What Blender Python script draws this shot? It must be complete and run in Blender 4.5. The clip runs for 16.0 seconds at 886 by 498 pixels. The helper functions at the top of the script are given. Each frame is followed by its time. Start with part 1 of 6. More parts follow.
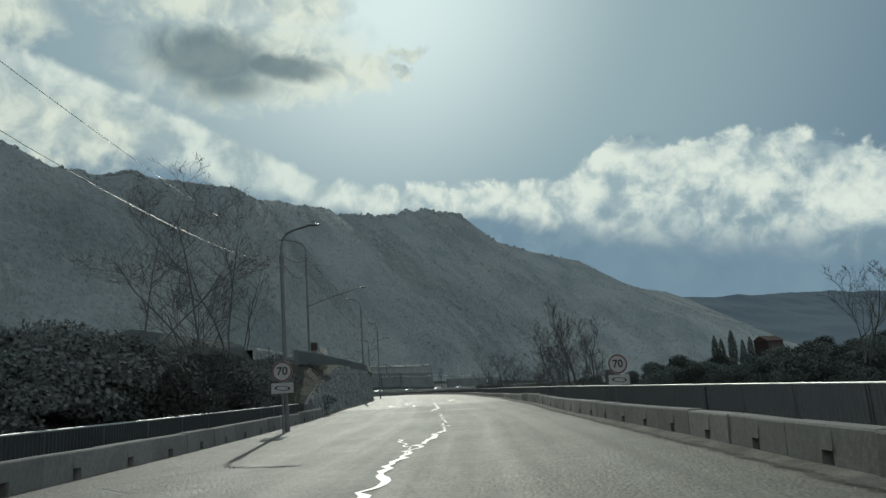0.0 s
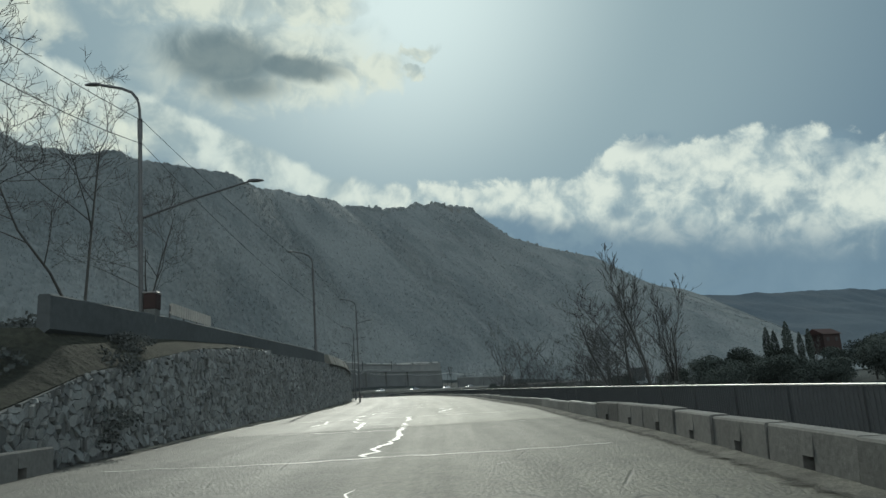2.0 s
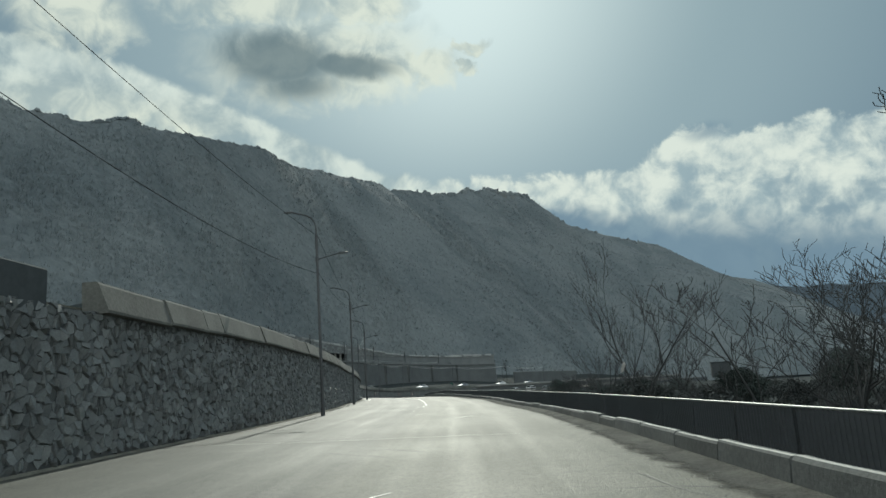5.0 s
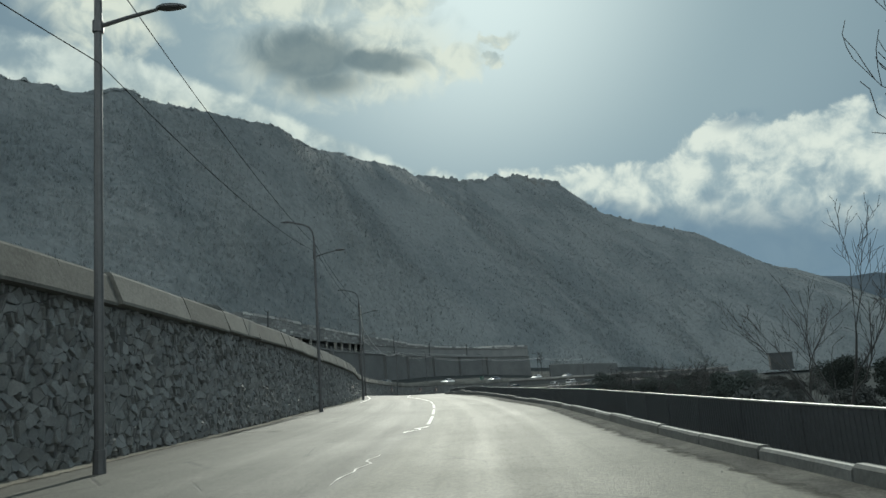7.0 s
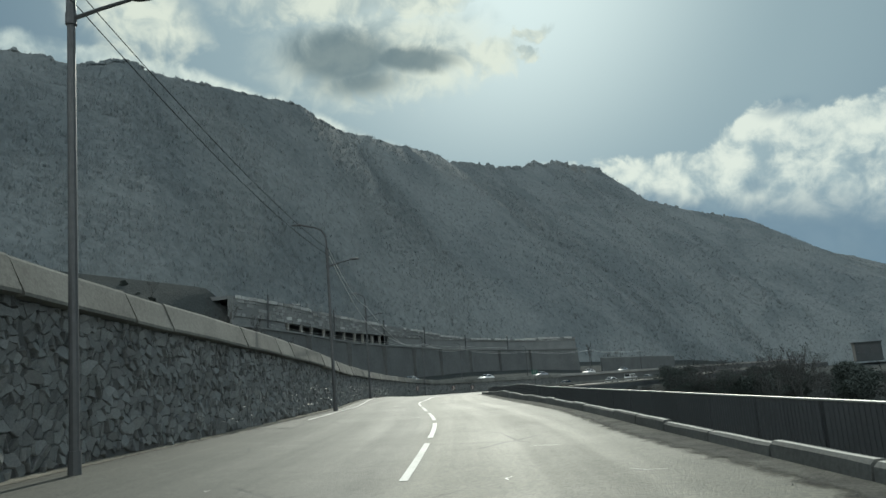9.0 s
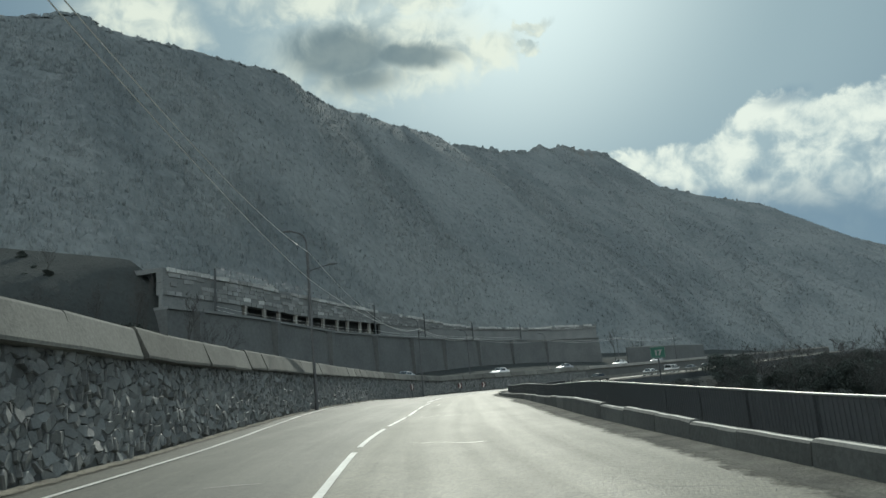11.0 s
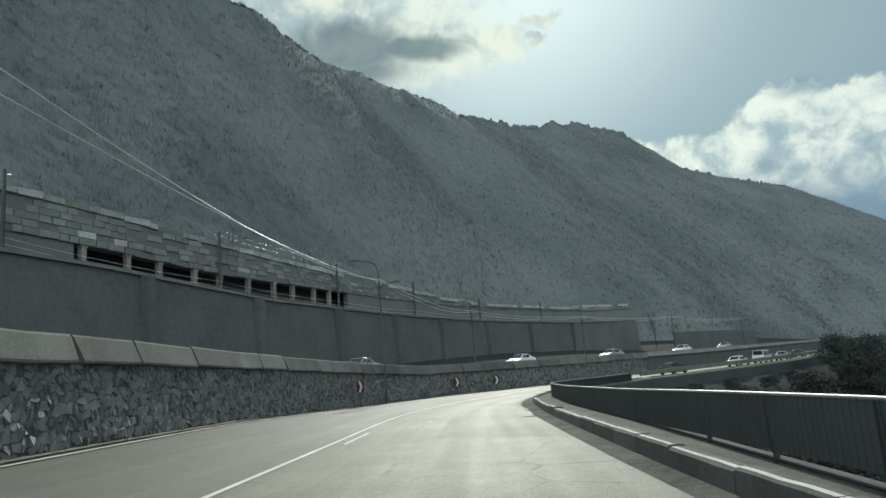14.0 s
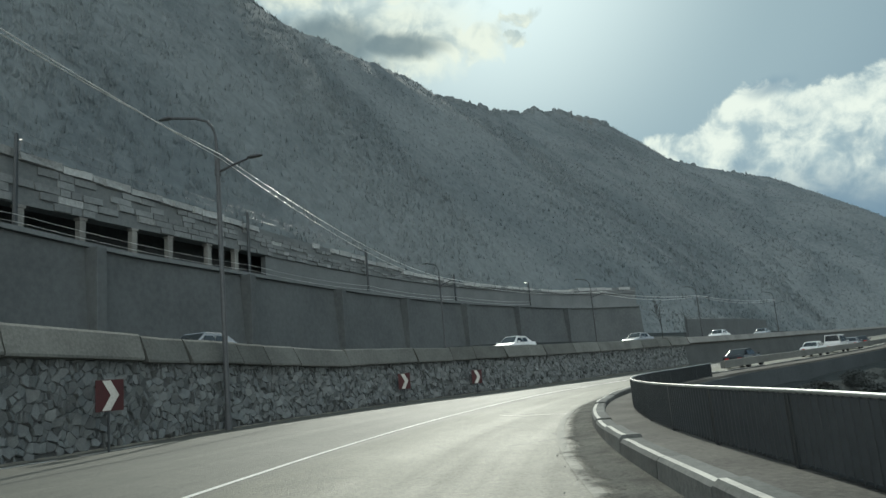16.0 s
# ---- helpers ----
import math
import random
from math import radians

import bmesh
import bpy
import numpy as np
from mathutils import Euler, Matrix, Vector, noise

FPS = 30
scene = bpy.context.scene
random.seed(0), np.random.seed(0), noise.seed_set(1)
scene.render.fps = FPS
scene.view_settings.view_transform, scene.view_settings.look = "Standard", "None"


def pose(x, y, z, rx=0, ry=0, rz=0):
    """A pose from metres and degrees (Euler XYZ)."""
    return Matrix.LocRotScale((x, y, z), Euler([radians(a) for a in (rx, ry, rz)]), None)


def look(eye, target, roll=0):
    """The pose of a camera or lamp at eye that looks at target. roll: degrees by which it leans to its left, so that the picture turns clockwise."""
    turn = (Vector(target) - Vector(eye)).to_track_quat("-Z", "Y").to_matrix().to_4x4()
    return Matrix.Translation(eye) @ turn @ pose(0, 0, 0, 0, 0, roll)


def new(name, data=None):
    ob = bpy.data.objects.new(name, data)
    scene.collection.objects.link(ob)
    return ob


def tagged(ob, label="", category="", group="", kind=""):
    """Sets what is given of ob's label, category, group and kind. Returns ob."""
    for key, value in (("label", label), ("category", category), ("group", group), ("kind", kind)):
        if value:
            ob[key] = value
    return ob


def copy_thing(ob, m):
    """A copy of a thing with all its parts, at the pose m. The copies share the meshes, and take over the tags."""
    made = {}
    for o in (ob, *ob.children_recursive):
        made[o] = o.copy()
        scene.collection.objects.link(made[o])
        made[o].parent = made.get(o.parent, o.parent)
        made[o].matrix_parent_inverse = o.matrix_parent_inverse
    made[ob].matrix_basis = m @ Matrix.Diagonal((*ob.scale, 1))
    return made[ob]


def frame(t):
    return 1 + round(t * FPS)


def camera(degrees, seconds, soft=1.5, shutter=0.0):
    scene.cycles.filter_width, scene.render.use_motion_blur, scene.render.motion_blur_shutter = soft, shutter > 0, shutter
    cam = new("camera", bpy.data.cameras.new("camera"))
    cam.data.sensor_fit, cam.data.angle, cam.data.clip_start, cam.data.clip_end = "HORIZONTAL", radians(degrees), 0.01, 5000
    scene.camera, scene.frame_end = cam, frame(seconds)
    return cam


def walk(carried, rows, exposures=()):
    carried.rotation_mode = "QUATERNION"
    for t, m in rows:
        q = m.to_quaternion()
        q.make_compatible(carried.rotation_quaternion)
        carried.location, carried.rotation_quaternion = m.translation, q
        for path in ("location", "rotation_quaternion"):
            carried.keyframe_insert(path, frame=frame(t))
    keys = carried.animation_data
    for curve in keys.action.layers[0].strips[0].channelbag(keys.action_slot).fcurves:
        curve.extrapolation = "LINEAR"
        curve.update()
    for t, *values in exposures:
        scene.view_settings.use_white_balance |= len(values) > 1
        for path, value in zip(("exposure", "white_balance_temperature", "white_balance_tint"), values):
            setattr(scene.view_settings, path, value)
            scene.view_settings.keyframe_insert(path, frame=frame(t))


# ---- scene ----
# ---------------------------------------------------------------- camera
cam = camera(65.8, 16.0)
EYE = 1.35
ROWS = [
    (0.0, 0.000, 0.000, -0.003, 1.647, 11.513, 3.523), (0.5, 0.185, 7.731, -0.023, 1.934, 11.534, 3.709),
    (1.0, 0.259, 14.579, -0.033, 2.136, 11.543, 3.697), (1.5, 0.360, 21.215, -0.035, 2.378, 11.513, 3.637),
    (2.0, 0.457, 28.122, -0.020, 2.663, 11.521, 3.398), (2.5, 0.482, 35.180, -0.002, 3.109, 11.528, 3.121),
    (3.0, 0.442, 42.238, 0.023, 3.870, 11.578, 3.107), (3.5, 0.341, 49.198, 0.090, 4.666, 11.498, 2.871),
    (4.0, 0.089, 56.028, 0.165, 5.679, 11.483, 2.994), (6.5, -3.305, 88.953, 0.380, 8.894, 11.048, 3.008),
    (7.0, -4.052, 95.782, 0.377, 9.639, 11.004, 3.190), (7.5, -4.863, 102.654, 0.374, 10.469, 10.994, 3.362),
    (8.0, -5.802, 109.601, 0.373, 11.450, 10.937, 3.367), (8.5, -6.897, 116.376, 0.390, 12.294, 10.919, 3.440),
    (9.0, -8.031, 123.140, 0.376, 12.972, 10.903, 3.620), (11.5, -15.890, 160.187, 0.388, 13.528, 10.471, 4.702),
    (12.0, -17.216, 167.742, 0.336, 13.752, 10.357, 4.742), (12.5, -18.514, 175.061, 0.253, 14.046, 10.278, 4.701),
    (13.0, -19.899, 181.976, 0.170, 14.190, 10.229, 4.594), (13.5, -21.265, 189.187, 0.099, 14.258, 10.146, 4.566),
    (14.0, -22.643, 196.406, 0.006, 14.193, 10.080, 4.664), (14.5, -24.009, 203.594, -0.121, 13.981, 10.002, 4.821),
    (15.0, -25.291, 210.912, -0.267, 13.615, 9.871, 4.786), (15.5, -26.577, 218.198, -0.457, 13.280, 9.851, 4.950),
    (16.0, -27.833, 225.747, -0.624, 12.466, 9.779, 4.964)]
walk(cam, [(t, pose(x, y, z + EYE, 90 + pitch, roll, yaw)) for t, x, y, z, yaw, pitch, roll in ROWS],
     exposures=[(0.0, -0.03, 6180, 4.0), (4.0, -0.03, 6180, 4.0), (9.0, 0.04, 6180, 4.0), (12.5, 0.2, 6180, 4.0), (16.0, 0.22, 6180, 4.0)])

# ---------------------------------------------------------------- light
SUN_AZ, SUN_EL = 9.0, 31.0        # degrees to the left of +y, and up
world = bpy.data.worlds.new("sky")
scene.world = world
world.use_nodes = True


class Nodes:
    """Short hand for a node tree."""

    def __init__(self, tree):
        self.t = tree
        tree.nodes.clear()

    def n(self, kind, **props):
        node = self.t.nodes.new(kind)
        for k, v in props.items():
            if k == "operation":
                node.operation = v
            elif k == "blend":
                node.blend_type = v
            elif k == "data_type":
                node.data_type = v
        return node

    def link(self, a, b):
        self.t.links.new(a, b)

    def put(self, socket, value):
        if isinstance(value, bpy.types.NodeSocket):
            self.link(value, socket)
        else:
            socket.default_value = value

    def math(self, op, a, b=0.0, c=0.0, clamp=False):
        m = self.n("ShaderNodeMath", operation=op)
        m.use_clamp = clamp
        for i, v in enumerate((a, b, c)):
            self.put(m.inputs[i], v)
        return m.outputs[0]

    def vec(self, op, a, b=(0, 0, 0)):
        m = self.n("ShaderNodeVectorMath", operation=op)
        self.put(m.inputs[0], a)
        self.put(m.inputs[1], b)
        return m.outputs["Value"] if op in ("DOT_PRODUCT", "LENGTH", "DISTANCE") else m.outputs["Vector"]

    def mix(self, f, a, b, blend="MIX"):
        m = self.n("ShaderNodeMix", data_type="RGBA", blend=blend)
        self.put(m.inputs["Factor"], f)
        self.put(m.inputs[6], a)
        self.put(m.inputs[7], b)
        return m.outputs[2]

    def ramp(self, f, lo, hi, out_lo=0.0, out_hi=1.0, smooth=True):
        m = self.n("ShaderNodeMapRange")
        m.interpolation_type = "SMOOTHSTEP" if smooth else "LINEAR"
        self.put(m.inputs["Value"], f)
        for k, v in (("From Min", lo), ("From Max", hi), ("To Min", out_lo), ("To Max", out_hi)):
            self.put(m.inputs[k], v)
        return m.outputs[0]

    def noise(self, vec, scale, detail=4.0, rough=0.55, distort=0.0):
        m = self.n("ShaderNodeTexNoise")
        if vec is not None:
            self.put(m.inputs["Vector"], vec)
        m.inputs["Scale"].default_value = scale
        m.inputs["Detail"].default_value = detail
        m.inputs["Roughness"].default_value = rough
        m.inputs["Distortion"].default_value = distort
        return m.outputs["Fac"]


def direction(az, el):
    a, e = radians(az), radians(el)
    return Vector((-math.sin(a) * math.cos(e), math.cos(a) * math.cos(e), math.sin(e)))


EDGE_AZ = (-60, -36, -33, -29, -26, -23.3, -19.5, -16, -12.5, -10.5, -8, -2, 4.7, 11.5, 14.3, 18.9, 23.3, 27.6, 32, 40, 60)
EDGE_TOP = (12, 13.5, 15.0, 17.3, 17.9, 18.8, 17.4, 19.4, 18.6, 16.6, 16.6, 16.9, 17.2, 18.0, 19.2, 21.0, 22.8, 24.3, 25.3, 26.3, 27)
EDGE_LOW = (8, 8, 8, 8.3, 8.8, 9.3, 10, 10.6, 11.2, 12, 12.6, 13.6, 14.4, 15.0, 15.6, 16.6, 18.2, 19.6, 20.5, 21, 21)


def build_sky():
    k = Nodes(world.node_tree)
    sky = k.n("ShaderNodeTexSky")
    sky.sky_type = "NISHITA"
    sky.sun_disc = False
    sky.sun_elevation = radians(SUN_EL)
    sky.sun_rotation = radians(-SUN_AZ)
    sky.dust_density = 0.3
    way = k.n("ShaderNodeTexCoord").outputs["Generated"]
    sep = k.n("ShaderNodeSeparateXYZ")
    k.link(way, sep.inputs[0])
    az = k.math("DEGREES", k.math("ARCTAN2", k.math("MULTIPLY", sep.outputs[0], -1.0), sep.outputs[1]))
    el = k.math("DEGREES", k.math("ARCSINE", sep.outputs[2]))
    mid = k.noise(way, 22.0, 6, 0.54, 0.5)
    fine = k.noise(k.vec("ADD", way, (3.1, 1.7, 5.3)), 44.0, 6, 0.58, 0.3)
    soft = k.noise(k.vec("ADD", way, (7.3, 2.2, 0.4)), 14.0, 5, 0.55, 0.3)

    def off(n, amount):
        return k.math("MULTIPLY", k.math("SUBTRACT", n, 0.5), amount)

    azw = k.math("ADD", az, k.math("ADD", off(soft, 5.0), off(fine, 2.6)))
    elw = k.math("ADD", el, k.math("ADD", off(mid, 4.2), off(fine, 2.0)))

    def blob(a0, e0, ra, re, tilt=0.0, soften=0.6, x=None, y=None):
        """1 in the middle of an ellipse, 0 outside."""
        dx = k.math("SUBTRACT", azw if x is None else x, a0)
        dy = k.math("SUBTRACT", k.math("SUBTRACT", elw if y is None else y, e0), k.math("MULTIPLY", dx, tilt))
        r = k.math("SQRT", k.math("ADD", k.math("POWER", k.math("DIVIDE", dx, ra), 2.0), k.math("POWER", k.math("DIVIDE", dy, re), 2.0)))
        return k.ramp(r, 1.0 + soften * 0.3, 1.0 - soften)

    def most(items):
        out = items[0]
        for i in items[1:]:
            out = k.math("MAXIMUM", out, i)
        return out

    def line(values):
        """A height along the azimuth."""
        u = k.ramp(az, -60, 60, 0, 1, smooth=False)
        ramp = k.n("ShaderNodeValToRGB")
        ramp.color_ramp.interpolation = "B_SPLINE"
        e = ramp.color_ramp.elements
        for i, (a, v) in enumerate(zip(EDGE_AZ, values)):
            p = (a + 60) / 120
            st = e[i] if i < 2 else e.new(p)
            st.position = p
            st.color = (v / 40,) * 3 + (1,)
        k.link(u, ramp.inputs[0])
        return k.math("MULTIPLY", ramp.outputs[0], 40.0)

    # clear sky: veiled, brighter round the sun
    toward = k.vec("DOT_PRODUCT", way, tuple(direction(4.5, 34.0)))
    angle = k.math("DEGREES", k.math("ARCCOSINE", k.math("MINIMUM", toward, 1.0)))
    veil = k.mix(k.ramp(angle, 2, 22), (0.80, 0.90, 0.86, 1), (0.34, 0.435, 0.455, 1))
    veil = k.mix(k.ramp(angle, 18, 48), veil, (0.125, 0.195, 0.255, 1))
    veil = k.mix(k.ramp(el, 22, 4), veil, k.mix(0.35, veil, (0.17, 0.26, 0.34, 1)))
    base = k.mix(0.12, veil, k.mix(1.0, sky.outputs[0], (0.05, 0.05, 0.05, 1), "MULTIPLY"))

    # long bank over the ridge, its lit crest and its blue-grey underside
    top, low = line(EDGE_TOP), line(EDGE_LOW)
    calm = k.ramp(az, 2, 13, 1.0, 0.4)
    ragged = k.math("MULTIPLY", k.math("ADD", off(mid, 3.4), off(fine, 1.6)), calm)
    height = k.math("SUBTRACT", k.math("ADD", top, ragged), el)
    bank = k.ramp(height, -0.15, 0.7)
    depth = k.math("DIVIDE", k.math("SUBTRACT", k.math("ADD", top, off(soft, 2.5)), k.math("ADD", el, off(mid, 2.0))), k.math("SUBTRACT", top, low))
    lit = k.mix(k.ramp(k.math("ADD", k.math("MULTIPLY", fine, 0.3), k.math("ADD", k.math("MULTIPLY", mid, 0.45), k.math("MULTIPLY", soft, 0.35))), 0.44, 0.66), (0.36, 0.45, 0.475, 1), (0.76, 0.79, 0.70, 1))
    lit = k.mix(k.ramp(az, 4, 13, 0.0, 0.75), lit, k.mix(k.ramp(soft, 0.35, 0.62), (0.36, 0.44, 0.45, 1), (0.70, 0.75, 0.68, 1)))
    under = k.mix(soft, (0.135, 0.215, 0.29, 1), (0.24, 0.33, 0.39, 1))
    bank_col = k.mix(k.ramp(depth, 0.65, 1.15), lit, under)
    holes = k.ramp(k.math("ADD", k.math("MULTIPLY", soft, 0.6), k.math("MULTIPLY", mid, 0.4)), 0.36, 0.52, 0.45, 1.0)
    col = k.mix(k.math("MULTIPLY", bank, holes), base, bank_col)

    # pale cloud round the dark one, wisps
    pale = most([blob(16.5, 26.8, 11.5, 4.2, -0.03), blob(8.6, 26.6, 5.0, 2.0), blob(22, 31, 10, 2.4), blob(13, 31.2, 6, 2.2), blob(37, 28.6, 5.5, 2.8),
                 blob(30, 34, 14, 3.0), blob(3.4, 27.5, 2.4, 0.7), blob(4.0, 25.9, 1.2, 0.6), blob(34, 20.5, 12, 3.5)])
    pale_col = k.mix(k.ramp(k.math("ADD", k.math("MULTIPLY", mid, 0.6), k.math("MULTIPLY", soft, 0.4)), 0.40, 0.60), (0.42, 0.49, 0.48, 1), (0.76, 0.78, 0.66, 1))
    col = k.mix(k.math("MULTIPLY", pale, 0.92), col, pale_col)
    ax = k.math("ADD", az, off(mid, 2.6))
    ey = k.math("ADD", el, off(mid, 1.8))
    dark = most([blob(20.2, 26.7, 6.0, 2.5, 0.03, 0.55, ax, ey), blob(14.4, 26.5, 5.2, 1.2, 0.03, 0.6, ax, ey), blob(18.8, 24.9, 4.4, 1.5, -0.05, 0.9, ax, ey)])
    col = k.mix(k.math("MULTIPLY", dark, 0.9), col, k.mix(mid, (0.13, 0.18, 0.20, 1), (0.21, 0.27, 0.28, 1)))
    spots = most([blob(-15.8, 18.6, 2.2, 0.8, 0.0, 0.9, ax, ey), blob(-29.6, 15.6, 1.6, 1.2, 0.0, 0.9, ax, ey), blob(-13.0, 13.2, 1.2, 0.8, 0.0, 0.9, ax, ey)])
    col = k.mix(k.math("MULTIPLY", spots, 0.75), col, (0.22, 0.31, 0.37, 1))
    # the rest of the sky, which the sun lights from the front
    cover = k.ramp(k.noise(way, 2.6, 6, 0.6, 0.3), 0.36, 0.58)
    front = k.mix(cover, (0.34, 0.46, 0.60, 1), (1.43, 1.48, 1.43, 1))
    col = k.mix(k.ramp(angle, 62, 100), col, front)
    bg = k.n("ShaderNodeBackground")
    k.link(col, bg.inputs[0])
    bg.inputs[1].default_value = 1.0
    out = k.n("ShaderNodeOutputWorld")
    k.link(bg.outputs[0], out.inputs[0])


build_sky()
sun = new("sun", bpy.data.lights.new("sun", "SUN"))
sun.data.energy = 2.6
sun.data.angle = radians(0.6)
sun.data.color = (1.0, 0.96, 0.83)
sun.matrix_world = look(direction(SUN_AZ, SUN_EL) * 50, (0, 0, 0))


# ---------------------------------------------------------------- materials
def material(name, colour, dark=None, rough=0.85, scale=1.0, bump=0.3, spec=0.3, metal=0.0, fine=8.0, detail_bump=0.02, vary=0.0):
    """Two scales of noise in colour and relief; vary: by object, or below nought by island."""
    m = bpy.data.materials.new(name)
    m.use_nodes = True
    k = Nodes(m.node_tree)
    out, b = k.n("ShaderNodeOutputMaterial"), k.n("ShaderNodeBsdfPrincipled")
    k.link(b.outputs[0], out.inputs[0])
    geo = k.n("ShaderNodeNewGeometry")
    p = geo.outputs["Position"]
    big = k.noise(p, 0.35 * scale, 4, 0.6)
    small = k.noise(p, fine * scale, 6, 0.65)
    dark = dark or tuple(c * 0.55 for c in colour)
    f = k.math("ADD", k.math("MULTIPLY", k.ramp(big, 0.3, 0.7), 0.5), k.math("MULTIPLY", k.ramp(small, 0.3, 0.7), 0.5))
    col = k.mix(f, (*dark, 1), (*colour, 1))
    if vary:
        rand = k.n("ShaderNodeObjectInfo").outputs["Random"] if vary > 0 else geo.outputs["Random Per Island"]
        vary = abs(vary)
        col = k.mix(1.0, col, k.mix(rand, (1 - vary,) * 3 + (1,), (1 + vary,) * 3 + (1,)), "MULTIPLY")
    k.link(col, b.inputs["Base Color"])
    b.inputs["Roughness"].default_value = rough
    b.inputs["Metallic"].default_value = metal
    b.inputs["Specular IOR Level"].default_value = spec
    if bump:
        bp = k.n("ShaderNodeBump")
        bp.inputs["Strength"].default_value = bump
        bp.inputs["Distance"].default_value = detail_bump
        k.link(small, bp.inputs["Height"])
        k.link(bp.outputs[0], b.inputs["Normal"])
    return m


def asphalt(name, light, dark, rough, grain, coarse):
    """Road surface; the UV map holds metres across and along the road."""
    m = bpy.data.materials.new(name)
    m.use_nodes = True
    k = Nodes(m.node_tree)
    out, b = k.n("ShaderNodeOutputMaterial"), k.n("ShaderNodeBsdfPrincipled")
    k.link(b.outputs[0], out.inputs[0])
    uv = k.n("ShaderNodeUVMap").outputs[0]
    sep = k.n("ShaderNodeSeparateXYZ")
    k.link(uv, sep.inputs[0])
    p = k.n("ShaderNodeNewGeometry").outputs["Position"]
    wander = k.math("MULTIPLY", k.math("SUBTRACT", k.noise(p, 0.08, 2), 0.5), 0.9)
    across = k.math("ADD", sep.outputs[0], wander)
    # wheel paths: two in each lane
    path = k.math("ABSOLUTE", k.math("SUBTRACT", k.math("ABSOLUTE", k.math("SUBTRACT", k.math("ABSOLUTE", across), 2.55)), 0.85))
    worn = k.ramp(path, 0.55, 0.05)
    streak = k.noise(k.vec("MULTIPLY", uv, (2.6, 0.06, 1.0)), 1.0, 5, 0.6)
    cloudy = k.noise(p, 0.22, 5, 0.62)
    blotch = k.noise(p, 1.3, 5, 0.6)
    stone = k.n("ShaderNodeTexVoronoi")
    k.put(stone.inputs["Vector"], p)
    stone.inputs["Scale"].default_value = grain
    speck = k.noise(p, grain * 1.6, 3, 0.7)
    f = k.math("ADD", k.math("MULTIPLY", k.ramp(cloudy, 0.3, 0.7), 0.3), k.math("MULTIPLY", k.ramp(streak, 0.3, 0.7), 0.3))
    f = k.math("ADD", f, k.math("MULTIPLY", k.ramp(blotch, 0.3, 0.7), 0.2))
    f = k.math("ADD", f, k.math("MULTIPLY", worn, 0.2))
    col = k.mix(f, (*dark, 1), (*light, 1))
    # sun glare put into the colour: outer lane lighter, lane beside the wall darker
    lane = k.ramp(k.math("ADD", across, k.math("MULTIPLY", k.math("SUBTRACT", blotch, 0.5), 0.5)), -0.3, 0.7)
    col = k.mix(1.0, col, k.mix(lane, (1.04, 1.04, 0.95, 1), (0.8, 0.82, 0.82, 1)), "MULTIPLY")
    tint = k.n("ShaderNodeSeparateColor")
    k.link(stone.outputs["Color"], tint.inputs[0])
    col = k.mix(1.0, col, k.mix(tint.outputs[0], (0.72, 0.72, 0.72, 1), (1.3, 1.28, 1.22, 1)), "MULTIPLY")
    # hairline cracks, here and there
    lines = k.n("ShaderNodeTexVoronoi")
    lines.feature = "DISTANCE_TO_EDGE"
    k.put(lines.inputs["Vector"], p)
    lines.inputs["Scale"].default_value = 0.33
    gap = k.math("ADD", lines.outputs["Distance"], k.math("MULTIPLY", k.math("SUBTRACT", blotch, 0.5), 0.05))
    thin = k.math("MULTIPLY", k.ramp(k.math("ABSOLUTE", gap), 0.012, 0.002), k.ramp(cloudy, 0.5, 0.6))
    col = k.mix(k.math("MULTIPLY", thin, 0.6), col, (0.03, 0.03, 0.028, 1))
    k.link(col, b.inputs["Base Color"])
    r = k.math("ADD", rough, k.math("MULTIPLY", k.math("SUBTRACT", f, 0.5), -0.13))
    k.put(b.inputs["Roughness"], r)
    b.inputs["Specular IOR Level"].default_value = 0.5
    bp = k.n("ShaderNodeBump")
    bp.inputs["Strength"].default_value = 0.55
    bp.inputs["Distance"].default_value = coarse
    k.put(bp.inputs["Height"], k.math("ADD", k.math("SUBTRACT", speck, stone.outputs["Distance"]), k.math("MULTIPLY", thin, -1.0)))
    k.link(bp.outputs[0], b.inputs["Normal"])
    return m


